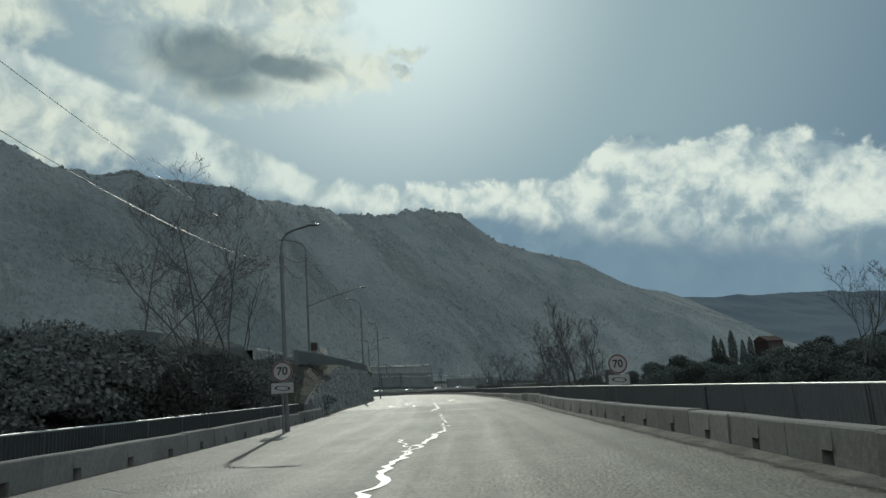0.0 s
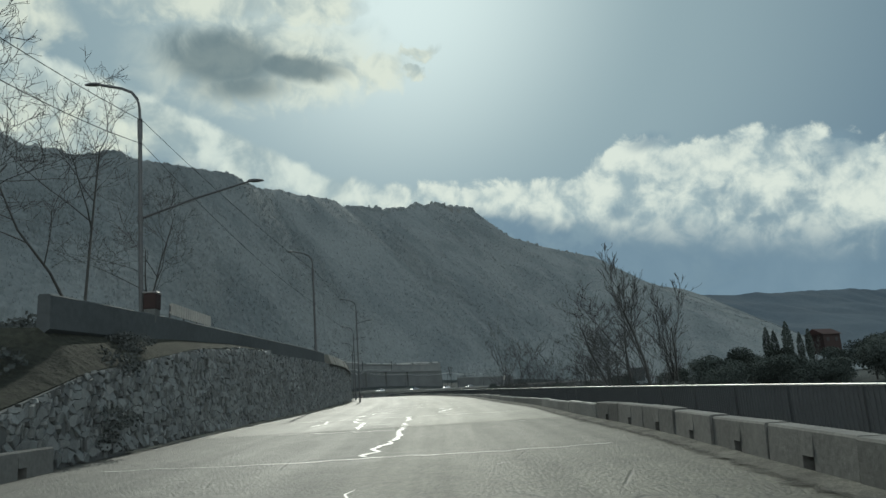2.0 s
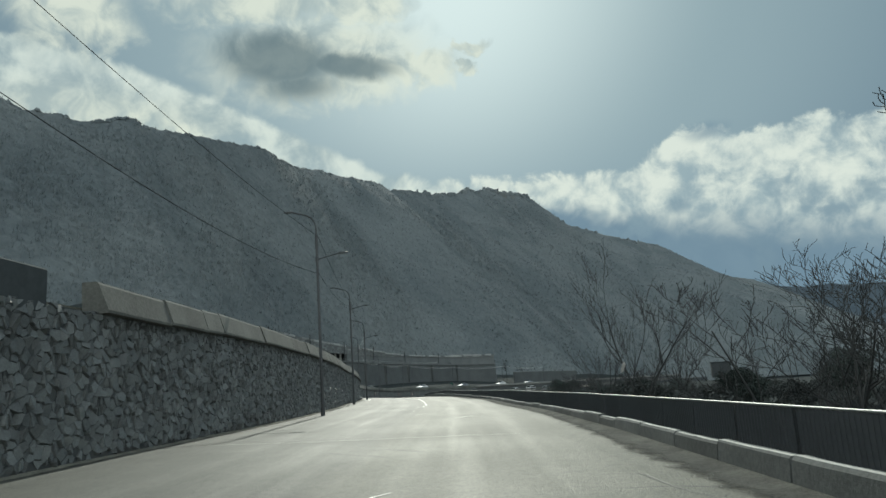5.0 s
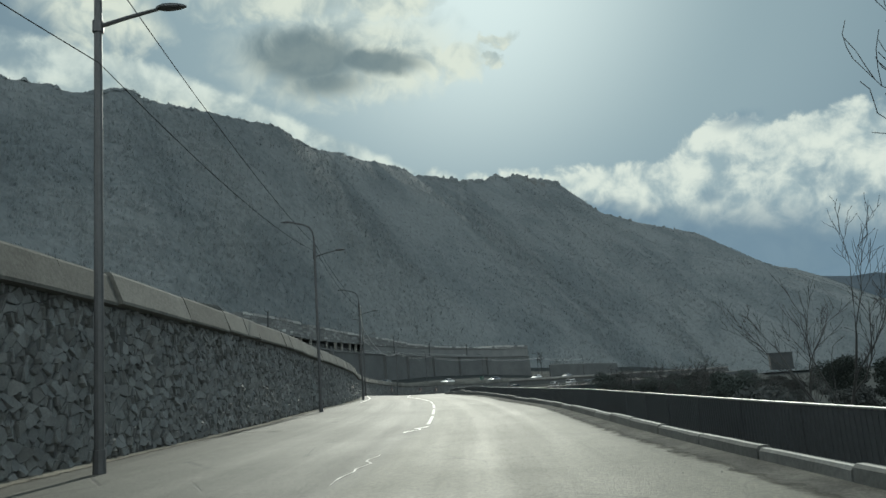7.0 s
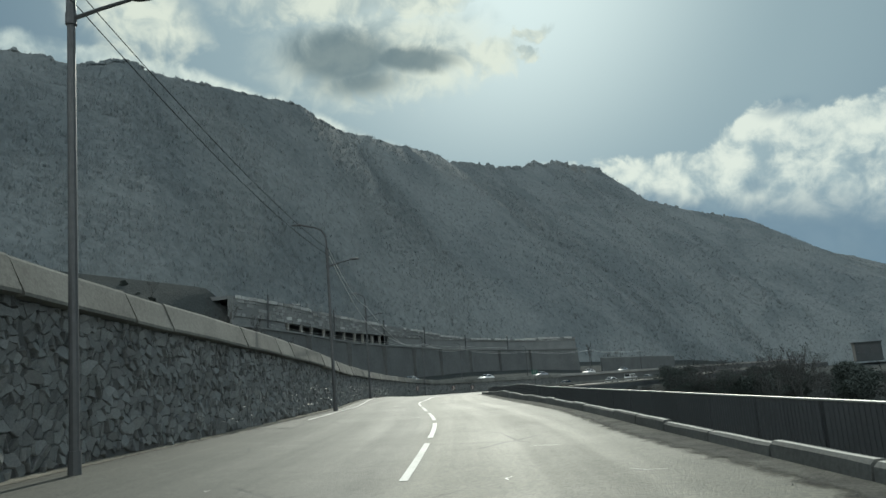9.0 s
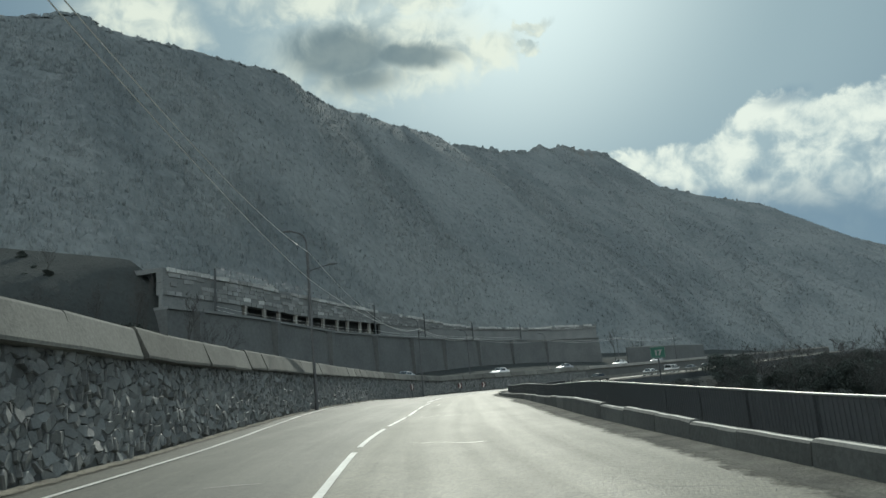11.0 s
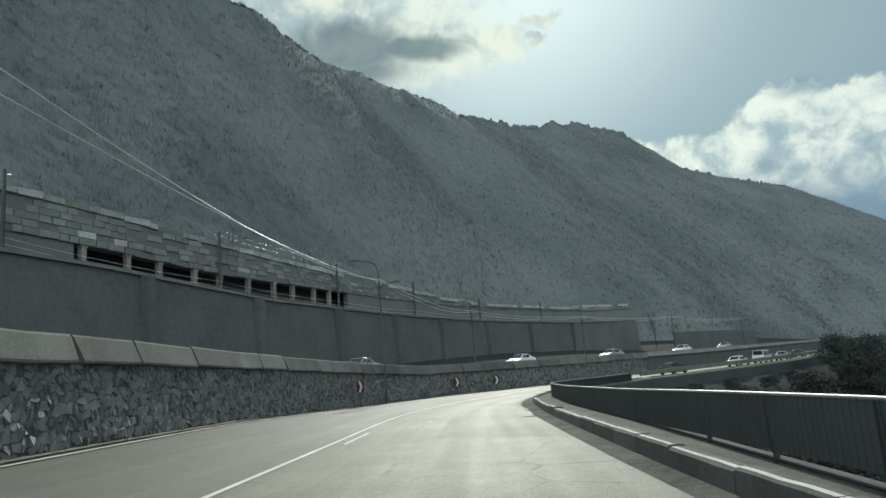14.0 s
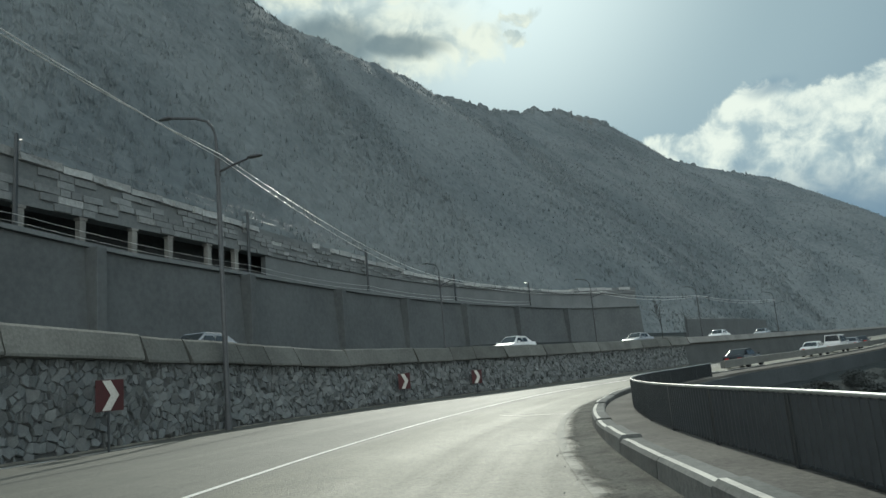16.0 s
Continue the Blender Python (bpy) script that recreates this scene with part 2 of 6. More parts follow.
def hillside(name, tone=1.0):
    """Dry grass, earth and grey rock in drifts and streaks down the slope, tinted blue-grey for haze."""
    m = bpy.data.materials.new(name)
    m.use_nodes = True
    k = Nodes(m.node_tree)
    out, b = k.n("ShaderNodeOutputMaterial"), k.n("ShaderNodeBsdfPrincipled")
    k.link(b.outputs[0], out.inputs[0])
    p = k.n("ShaderNodeNewGeometry").outputs["Position"]
    drift = k.noise(p, 0.016, 5, 0.6, 0.6)
    streak = k.noise(k.vec("MULTIPLY", p, (0.05, 0.05, 0.012)), 1.0, 5, 0.62, 0.4)
    fine = k.noise(p, 0.4, 6, 0.65)
    rocky = k.ramp(k.math("ADD", k.math("MULTIPLY", streak, 0.7), k.math("MULTIPLY", fine, 0.3)), 0.54, 0.66)
    # the blue-grey of these tones is haze painted into the slope
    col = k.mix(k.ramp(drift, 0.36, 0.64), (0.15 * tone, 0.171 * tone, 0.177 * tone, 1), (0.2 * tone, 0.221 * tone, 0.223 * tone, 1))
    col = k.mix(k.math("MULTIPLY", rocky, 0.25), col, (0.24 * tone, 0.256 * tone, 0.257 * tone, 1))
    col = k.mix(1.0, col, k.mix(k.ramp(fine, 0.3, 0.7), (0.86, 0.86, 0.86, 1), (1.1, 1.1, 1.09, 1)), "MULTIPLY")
    k.link(col, b.inputs["Base Color"])
    b.inputs["Roughness"].default_value = 0.95
    b.inputs["Specular IOR Level"].default_value = 0.05
    bp = k.n("ShaderNodeBump")
    bp.inputs["Strength"].default_value = 0.5
    bp.inputs["Distance"].default_value = 1.2
    k.link(k.math("ADD", fine, streak), bp.inputs["Height"])
    k.link(bp.outputs[0], b.inputs["Normal"])
    return m




def dirt(name, light, dark):
    """Loose dirt with a ragged edge; the UV map holds the share of its width and metres along."""
    m = bpy.data.materials.new(name)
    m.use_nodes = True
    k = Nodes(m.node_tree)
    out, b = k.n("ShaderNodeOutputMaterial"), k.n("ShaderNodeBsdfPrincipled")
    k.link(b.outputs[0], out.inputs[0])
    sep = k.n("ShaderNodeSeparateXYZ")
    k.link(k.n("ShaderNodeUVMap").outputs[0], sep.inputs[0])
    p = k.n("ShaderNodeNewGeometry").outputs["Position"]
    ragged = k.noise(p, 2.2, 8, 0.75)
    patch = k.noise(p, 0.7, 5, 0.6)
    grit = k.noise(p, 26.0, 4, 0.7)
    f = k.math("ADD", k.math("MULTIPLY", k.ramp(ragged, 0.35, 0.65), 0.5), k.math("MULTIPLY", k.ramp(patch, 0.35, 0.65), 0.5))
    col = k.mix(f, (*dark, 1), (*light, 1))
    col = k.mix(1.0, col, k.mix(k.ramp(grit, 0.3, 0.7), (0.7, 0.7, 0.7, 1), (1.3, 1.3, 1.28, 1)), "MULTIPLY")
    k.link(col, b.inputs["Base Color"])
    b.inputs["Roughness"].default_value = 0.95
    b.inputs["Specular IOR Level"].default_value = 0.2
    edge = k.math("ADD", sep.outputs[0], k.math("MULTIPLY", k.math("SUBTRACT", ragged, 0.5), 1.5))
    k.put(b.inputs["Alpha"], k.ramp(edge, 1.02, 0.5))
    bp = k.n("ShaderNodeBump")
    bp.inputs["Strength"].default_value = 0.9
    bp.inputs["Distance"].default_value = 0.05
    k.link(k.math("ADD", ragged, k.math("MULTIPLY", grit, 0.4)), bp.inputs["Height"])
    k.link(bp.outputs[0], b.inputs["Normal"])
    return m


M_ASPHALT = asphalt("asphalt", (0.14, 0.137, 0.114), (0.092, 0.091, 0.078), 0.66, 30.0, 0.012)
M_ASPHALT_OLD = asphalt("old_coarse_asphalt", (0.106, 0.104, 0.088), (0.056, 0.056, 0.049), 0.7, 16.0, 0.03)
M_CONCRETE = material("concrete", (0.3, 0.295, 0.27), (0.16, 0.157, 0.145), 0.9, 1.0, 0.5, 0.3, vary=0.12)
M_PARAPET = material("parapet_concrete", (0.175, 0.177, 0.16), (0.085, 0.086, 0.078), 0.9, 1.4, 0.5, 0.3, vary=0.2)
M_BLOCK = material("block_concrete", (0.15, 0.15, 0.14), (0.08, 0.08, 0.075), 0.9, 1.2, 0.5, 0.3, vary=0.25)
M_FOOTWAY = material("footway_concrete", (0.15, 0.142, 0.125), (0.06, 0.058, 0.052), 0.92, 1.5, 0.8)
M_CONCRETE_DARK = material("old_concrete", (0.07, 0.079, 0.082), (0.042, 0.048, 0.05), 0.92, 0.5, 0.5)
M_STONE = material("rubble_stone", (0.178, 0.189, 0.184), (0.084, 0.091, 0.09), 0.52, 3.0, 0.8, 0.4, vary=0.25)
M_STONE_MANY = material("rubble_stone_many", (0.178, 0.189, 0.184), (0.084, 0.091, 0.09), 0.52, 3.0, 0.8, 0.4, vary=-0.25)
M_MORTAR = material("mortar", (0.1, 0.106, 0.104), (0.062, 0.066, 0.065), 0.95)
M_STEEL = material("painted_steel", (0.042, 0.049, 0.052), (0.026, 0.03, 0.032), 0.45, spec=0.5, bump=0.1)
M_RAIL = material("worn_rail", (0.42, 0.43, 0.42), (0.3, 0.31, 0.3), 0.48, spec=0.5, metal=0.5, bump=0.03)
M_GALV = material("galvanised_steel", (0.11, 0.115, 0.118), (0.075, 0.078, 0.08), 0.5, metal=0.4, bump=0.05)
M_PAINT = material("road_paint", (0.8, 0.79, 0.74), (0.42, 0.41, 0.38), 0.6, fine=20)
M_POLISHED = material("tyre_polished_asphalt", (0.24, 0.235, 0.2), (0.13, 0.128, 0.11), 0.7, fine=14)
# sun reflected by the tar seals, painted as a light colour
M_SEAL_GLINT = material("glinting_crack_filler", (0.72, 0.7, 0.64), (0.38, 0.37, 0.34), 0.5, fine=20)
M_SOIL = dirt("gutter_soil", (0.16, 0.157, 0.137), (0.06, 0.059, 0.054))
M_DUST = dirt("pale_dust", (0.3, 0.28, 0.23), (0.15, 0.14, 0.12))
M_CONCRETE_KERB = material("kerb_concrete", (0.165, 0.17, 0.16), (0.085, 0.088, 0.083), 0.9, 1.6, 0.6, 0.3, vary=0.2)
M_GRASS = material("dry_grass", (0.058, 0.06, 0.047), (0.024, 0.026, 0.022), 0.95, 1.0, 0.9, 0.1, fine=5, detail_bump=0.2)
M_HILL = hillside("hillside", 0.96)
M_GROUND = material("valley_scrub", (0.065, 0.073, 0.072), (0.045, 0.051, 0.05), 0.95, 0.3, 0.8, 0.05, fine=6, detail_bump=0.5)
M_SCRUB = hillside("hazy_scrub_bushes", 1.05)
# distant haze put into the woods' base colour as blue-grey
M_FAR_HAZE = material("hazy_far_woods", (0.075, 0.1, 0.122), (0.06, 0.08, 0.098), 0.95, 0.02, 0.4, 0.05, fine=5, detail_bump=3.0)
M_BARK = material("bark", (0.07, 0.071, 0.068), (0.038, 0.039, 0.038), 0.9, 1.0, 0.6, fine=12)
M_LEAF = material("evergreen_leaf", (0.078, 0.092, 0.084), (0.045, 0.055, 0.05), 0.9, 1.0, 0.2, 0.04, vary=-0.25)
M_BRUSH = material("bramble", (0.085, 0.092, 0.088), (0.052, 0.057, 0.055), 0.95, 1.0, 0.2, 0.04, vary=-0.25)
M_WHITE = material("white_enamel", (0.2, 0.2, 0.196), (0.15, 0.15, 0.147), 0.4, bump=0.05)
M_RED = material("red_enamel", (0.075, 0.021, 0.021), (0.05, 0.016, 0.016), 0.4, bump=0.05)
M_BLACK = material("black_paint", (0.02, 0.02, 0.02), (0.012, 0.012, 0.012), 0.5, bump=0.05)
M_RUBBER = material("rubber", (0.025, 0.025, 0.025), (0.015, 0.015, 0.015), 0.8)
M_CAR_DARK = material("dark_car_paint", (0.03, 0.032, 0.036), (0.022, 0.024, 0.027), 0.25, spec=0.6, bump=0.0)
M_CAR_WHITE = material("white_car_paint", (0.75, 0.75, 0.74), (0.62, 0.62, 0.61), 0.25, spec=0.6, bump=0.0)
M_CAR_SILVER = material("silver_car_paint", (0.42, 0.43, 0.44), (0.34, 0.35, 0.36), 0.25, spec=0.6, metal=0.4, bump=0.0)
M_GLASS = material("tinted_glass", (0.02, 0.025, 0.028), (0.015, 0.018, 0.02), 0.05, spec=0.8, bump=0.0)
M_LAMP_RED = material("red_lens", (0.35, 0.02, 0.015), (0.25, 0.015, 0.01), 0.2, spec=0.6, bump=0.0)
M_LAMP_CLEAR = material("clear_lens", (0.7, 0.72, 0.72), (0.6, 0.62, 0.62), 0.1, spec=0.8, bump=0.0)
M_ROOF = material("red_roof_tile", (0.05, 0.026, 0.023), (0.034, 0.02, 0.018), 0.8, fine=3)
M_PLASTER = material("pale_plaster", (0.42, 0.4, 0.36), (0.28, 0.27, 0.25), 0.9)
M_RED_WALL = material("dull_red_plaster", (0.032, 0.02, 0.019), (0.023, 0.016, 0.015), 0.9)
M_LIMEWASH = material("limewash", (0.72, 0.7, 0.63), (0.4, 0.385, 0.35), 0.85, 2.0, 0.6, fine=14)
# pale colour stands for sun glint on overhead cables; gallery cables share it
M_CABLE_PALE = material("pale_cable", (0.7, 0.7, 0.67), (0.6, 0.6, 0.57), 0.3, spec=0.5, bump=0.0)
M_IRON = material("cast_iron", (0.025, 0.024, 0.022), (0.014, 0.0135, 0.013), 0.95, spec=0.05, fine=30)
M_GALLERY = material("gallery_masonry", (0.19, 0.202, 0.2), (0.125, 0.134, 0.133), 0.9, 0.7, 0.6, fine=5)
M_BLOCKWORK_MANY = material("gallery_block_many", (0.25, 0.262, 0.258), (0.15, 0.158, 0.156), 0.9, 0.9, 0.5, fine=4, vary=-0.17)
M_BLOCKWORK = material("gallery_block", (0.25, 0.262, 0.258), (0.15, 0.158, 0.156), 0.9, 0.9, 0.5, fine=4, vary=0.17)
M_RETAIN = material("retaining_concrete", (0.125, 0.134, 0.134), (0.078, 0.084, 0.085), 0.9, 0.5, 0.6, fine=4)
M_COPING = material("gallery_coping", (0.45, 0.46, 0.445), (0.22, 0.226, 0.22), 0.9, 0.9, 0.5, fine=4, vary=0.3)
M_CABLE = material("cable", (0.05, 0.05, 0.05), (0.035, 0.035, 0.035), 0.95, spec=0.0, bump=0.0)
M_GREEN = material("green_enamel", (0.016, 0.085, 0.06), (0.012, 0.065, 0.045), 0.4, bump=0.05)


# ---------------------------------------------------------------- plan
def spline(points, step=1.0):
    """Even samples of a smooth line through the points."""
    P = np.array(points, float)
    out = []
    for i in range(len(P) - 1):
        a, b = P[max(i - 1, 0)], P[min(i + 2, len(P) - 1)]
        p, q = P[i], P[i + 1]
        la, lm, lb = np.linalg.norm(p - a) + 1e-6, np.linalg.norm(q - p), np.linalg.norm(b - q) + 1e-6
        m0 = (q - a) / (la + lm) * lm if i else (q - p)
        m1 = (b - p) / (lb + lm) * lm if i < len(P) - 2 else (q - p)
        for u in np.linspace(0, 1, max(2, int(lm / 0.25)), endpoint=False):
            out.append((2 * u**3 - 3 * u**2 + 1) * p + (u**3 - 2 * u**2 + u) * m0 + (3 * u**2 - 2 * u**3) * q + (u**3 - u**2) * m1)
    out = np.array(out + [P[-1]])
    s = np.concatenate([[0], np.cumsum(np.linalg.norm(np.diff(out, axis=0), axis=1))])
    n = max(2, int(s[-1] / step) + 1)
    t = np.linspace(0, s[-1], n)
    return np.stack([np.interp(t, s, out[:, k]) for k in range(out.shape[1])], 1)


def normals(L):
    """Unit normals to the left of a line."""
    d = np.gradient(L[:, :2], axis=0)
    d /= np.linalg.norm(d, axis=1, keepdims=True)
    return np.stack([-d[:, 1], d[:, 0]], 1)


CENTRE = spline([(-1.6, -120), (-1.2, -20), (-1.0, 19), (-0.95, 30), (-1.8, 48), (-2.3, 58), (-3.2, 72), (-5.9, 98), (-7.9, 114.4),
                 (-9.6, 125.4), (-11.9, 138), (-13.8, 146.5), (-17.2, 158), (-20.4, 169.3), (-22.9, 181.5), (-25.0, 191),
                 (-26.6, 199), (-29.4, 213), (-31.4, 223), (-32.6, 231), (-32.8, 240), (-31.8, 251), (-29.2, 263), (-24.2, 276),
                 (-16.8, 290.5), (-2.8, 315), (13.2, 350), (40, 417), (110, 560)])
WALL = spline([(-8.2, -120), (-8.2, 0), (-8.3, 22), (-8.7, 33), (-9.2, 47), (-9.8, 55), (-10.5, 66), (-11.0, 80), (-12.4, 95), (-13.8, 106),
               (-16.4, 122), (-18.9, 135), (-20.6, 146), (-23.7, 161), (-27.5, 175), (-31.4, 190), (-35.2, 206), (-38.8, 222),
               (-40.6, 236), (-40.2, 248), (-38.0, 259), (-32.5, 272), (-24.5, 289), (-11, 314), (5, 348), (32, 418), (102, 562)])
KERB = spline([(4.4, -120), (4.6, 0), (4.7, 16.5), (4.5, 26), (4.4, 44), (3.9, 52), (3.2, 64), (2.4, 71), (-0.3, 97.7), (-2.2, 110), (-4.4, 126),
               (-5.8, 133), (-9.2, 149), (-14.1, 168.5), (-16.0, 175.7), (-18.0, 184), (-21.5, 199), (-24.6, 214), (-27.2, 228),
               (-28.6, 239), (-28.2, 250), (-25.6, 262), (-20.4, 273), (-12, 287), (2, 312), (18, 348), (45, 415), (115, 558)])
KERB_SHIFT_Y = [-200, 95, 103, 113, 125, 135, 140, 155, 170, 176, 182, 197, 205, 220, 235, 240, 250, 262, 300]
KERB_SHIFT_X = [0, 0.1, 0.2, 0.12, 0.05, 0, -0.05, 0.05, 0.3, 0.5, 0.78, 1.15, 1.08, 1.0, 0.86, 0.68, 0.35, 0.1, 0]
KERB[:, 0] += np.interp(KERB[:, 1], KERB_SHIFT_Y, KERB_SHIFT_X)
KERB = spline(KERB[::4])
PROFILE_Y = [-200, 35, 56, 86, 125, 157, 175, 196, 218, 226, 250, 275, 320, 600]
PROFILE_Z = [0, 0, 0.17, 0.38, 0.38, 0.40, 0.25, 0.0, -0.46, -0.62, -1.0, -1.3, -1.5, -1.5]
BANK_Y = [-200, 125, 165, 235, 290, 340]
BANK_V = [0, 0, 0.017, 0.022, 0.022, 0.0]
OUTER_Y = [-200, 168, 182, 192, 224, 240]
OUTER_V = [0, 0, 0.022, 0.03, 0.034, 0.0]
CENTRE_N = normals(CENTRE)


def crossfall(y, off):
    """Rise of the road at an offset to the left of its centre line."""
    return float(np.interp(y, BANK_Y, BANK_V) * (off + 3.0) + np.interp(y, OUTER_Y, OUTER_V) * max(off + 0.5, 0.0))


def road_z(x, y):
    """Height of the carriageway's plane at a place, with its crossfall in the bend."""
    i = int(np.argmin((CENTRE[:, 0] - x) ** 2 + (CENTRE[:, 1] - y) ** 2))
    off = (x - CENTRE[i, 0]) * CENTRE_N[i, 0] + (y - CENTRE[i, 1]) * CENTRE_N[i, 1]
    return float(np.interp(y, PROFILE_Y, PROFILE_Z)) + crossfall(y, off)


def cut(L, y0, y1):
    return L[(L[:, 1] >= y0) & (L[:, 1] <= y1)]


def offset(L, d):
    """A line moved to its left by d."""
    return L[:, :2] + normals(L) * d


def mesh_object(name, verts, faces, mat, parent=None, smooth=False):
    me = bpy.data.meshes.new(name)
    me.from_pydata([tuple(v) for v in verts], [], faces)
    me.materials.append(mat)
    if smooth:
        me.polygons.foreach_set("use_smooth", [True] * len(me.polygons))
    ob = new(name, me)
    ob.parent = parent
    return ob


def sweep(name, L, profile, mat, parent=None, closed=True, base=None, smooth=False):
    """profile: (offset to the left, height) pairs, or a function of (index, y) that gives them; base: a height for each sample."""
    N = normals(L)
    verts, faces, m = [], [], 0
    for i in range(len(L)):
        pr = profile(i, L[i, 1]) if callable(profile) else profile
        m = len(pr)
        z0 = road_z(L[i, 0], L[i, 1]) if base is None else base[i]
        for o, h in pr:
            verts.append((L[i, 0] + N[i, 0] * o, L[i, 1] + N[i, 1] * o, z0 + h))
    for i in range(len(L) - 1):
        for j in range(m if closed else m - 1):
            a, b = i * m + j, i * m + (j + 1) % m
            faces.append((a, b, b + m, a + m))
    if closed:
        faces.append(tuple(range(m)))
        faces.append(tuple(range((len(L) - 1) * m, len(L) * m))[::-1])
    return mesh_object(name, verts, faces, mat, parent, smooth)


# ---------------------------------------------------------------- road
def build_road(name, label, y0, y1, mat, lift):
    L = cut(CENTRE, y0, y1)
    N = normals(L)
    verts, faces, offs = [], [], []
    cols = 17
    for i in range(len(L)):
        c = L[i]
        w = WALL[np.argmin((WALL[:, 0] - c[0]) ** 2 + (WALL[:, 1] - c[1]) ** 2)]
        e = KERB[np.argmin((KERB[:, 0] - c[0]) ** 2 + (KERB[:, 1] - c[1]) ** 2)]
        wl = np.linalg.norm(w - c) + 0.3
        er = np.linalg.norm(e - c) + 0.3
        z0 = np.interp(c[1], PROFILE_Y, PROFILE_Z)
        for j in range(cols):
            o = wl + (-er - wl) * j / (cols - 1)
            verts.append((c[0] + N[i, 0] * o, c[1] + N[i, 1] * o, z0 + crossfall(c[1], o) + lift))
            offs.append((o, float(i)))
    for i in range(len(L) - 1):
        for j in range(cols - 1):
            a = i * cols + j
            faces.append((a, a + cols, a + cols + 1, a + 1))
    ob = mesh_object(name, verts, faces, mat, smooth=True)
    layer = ob.data.uv_layers.new(name="across_along").data
    for loop in ob.data.loops:
        layer[loop.index].uv = offs[loop.vertex_index]
    tagged(ob, label, "road", kind="structure")


build_road("road", "worn grey asphalt road with filled cracks, their glint painted pale", 51.6, 600, M_ASPHALT, 0.0)
build_road("road_old", "coarse dark asphalt road with open cracks", -130, 53.2, M_ASPHALT_OLD, -0.006)

# ---------------------------------------------------------------- parts
def thing(name, x=0.0, y=0.0, z=0.0, turn=0.0):
    ob = new(name)
    ob.empty_display_size = 0.3
    ob.matrix_world = pose(x, y, z, 0, 0, turn)
    return ob


def part(name, bm, mat, parent, label=""):
    me = bpy.data.meshes.new(name)
    bm.to_mesh(me)
    bm.free()
    me.materials.append(mat)
    ob = new(name, me)
    ob.parent = parent
    if label:
        ob["label"] = label
    return ob


def shared(name, me, parent, m=None):
    ob = new(name, me)
    ob.parent = parent
    if m is not None:
        ob.matrix_local = m
    return ob


def box(bm, x0, x1, y0, y1, z0, z1, bevel=0.0):
    r = bmesh.ops.create_cube(bm, size=1.0, matrix=Matrix.LocRotScale(((x0 + x1) / 2, (y0 + y1) / 2, (z0 + z1) / 2), None, (x1 - x0, y1 - y0, z1 - z0)))
    if bevel:
        edges = list({e for v in r["verts"] for e in v.link_edges})
        bmesh.ops.bevel(bm, geom=edges, offset=bevel, segments=1, affect="EDGES")
    return bm


def tube(bm, points, radii, sides=8, cap=True):
    """A tapered pipe through the points."""
    rings = []
    n = len(points)
    for i in range(n):
        a, b = Vector(points[max(i - 1, 0)]), Vector(points[min(i + 1, n - 1)])
        d = (b - a).normalized()
        u = d.orthogonal().normalized() if abs(d.z) < 0.99 else Vector((1, 0, 0))
        if abs(d.z) < 0.99:
            u = d.cross(Vector((0, 0, 1))).normalized()
        v = d.cross(u)
        rings.append([bm.verts.new(Vector(points[i]) + (u * math.cos(2 * math.pi * j / sides) + v * math.sin(2 * math.pi * j / sides)) * radii[i]) for j in range(sides)])
    for p, q in zip(rings[:-1], rings[1:]):
        for j in range(sides):
            bm.faces.new((p[j], p[(j + 1) % sides], q[(j + 1) % sides], q[j]))
    if cap:
        bm.faces.new(rings[0][::-1])
        bm.faces.new(rings[-1])
    return bm


def along(L, step):
    """Places along a line, every step: x, y, heading in degrees (0 is along +x)."""
    d = np.linalg.norm(np.diff(L[:, :2], axis=0), axis=1)
    s = np.concatenate([[0], np.cumsum(d)])
    out = []
    t = step / 2
    while t < s[-1]:
        x, y = np.interp(t, s, L[:, 0]), np.interp(t, s, L[:, 1])
        x2, y2 = np.interp(t + 0.2, s, L[:, 0]), np.interp(t + 0.2, s, L[:, 1])
        out.append((float(x), float(y), math.degrees(math.atan2(y2 - y, x2 - x))))
        t += step
    return out


# ---------------------------------------------------------------- stone wall
TOP_Y = [45, 54, 64, 73, 100, 112, 128, 134, 140, 146, 170, 183, 200, 217, 230, 239, 247, 255, 275, 315, 600]
TOP_Z = [4.12, 4.38, 4.54, 4.62, 4.78, 4.8, 4.72, 4.62, 4.36, 4.15, 3.46, 3.38, 3.22, 3.12, 2.9, 2.6, 2.28, 1.93, 1.7, 1.5, 1.5]


def top_z(y):
    return float(np.interp(y, TOP_Y, TOP_Z))


def stone_top(y):
    """Top of the rubble; it steps down where the wall begins."""
    return top_z(y) - 0.78 if y > 66 else float(np.interp(y, [41, 42, 45.5, 49, 53.6, 60, 66], [0.9, 1.35, 2.25, 2.7, 3.3, 3.75, 3.95]))


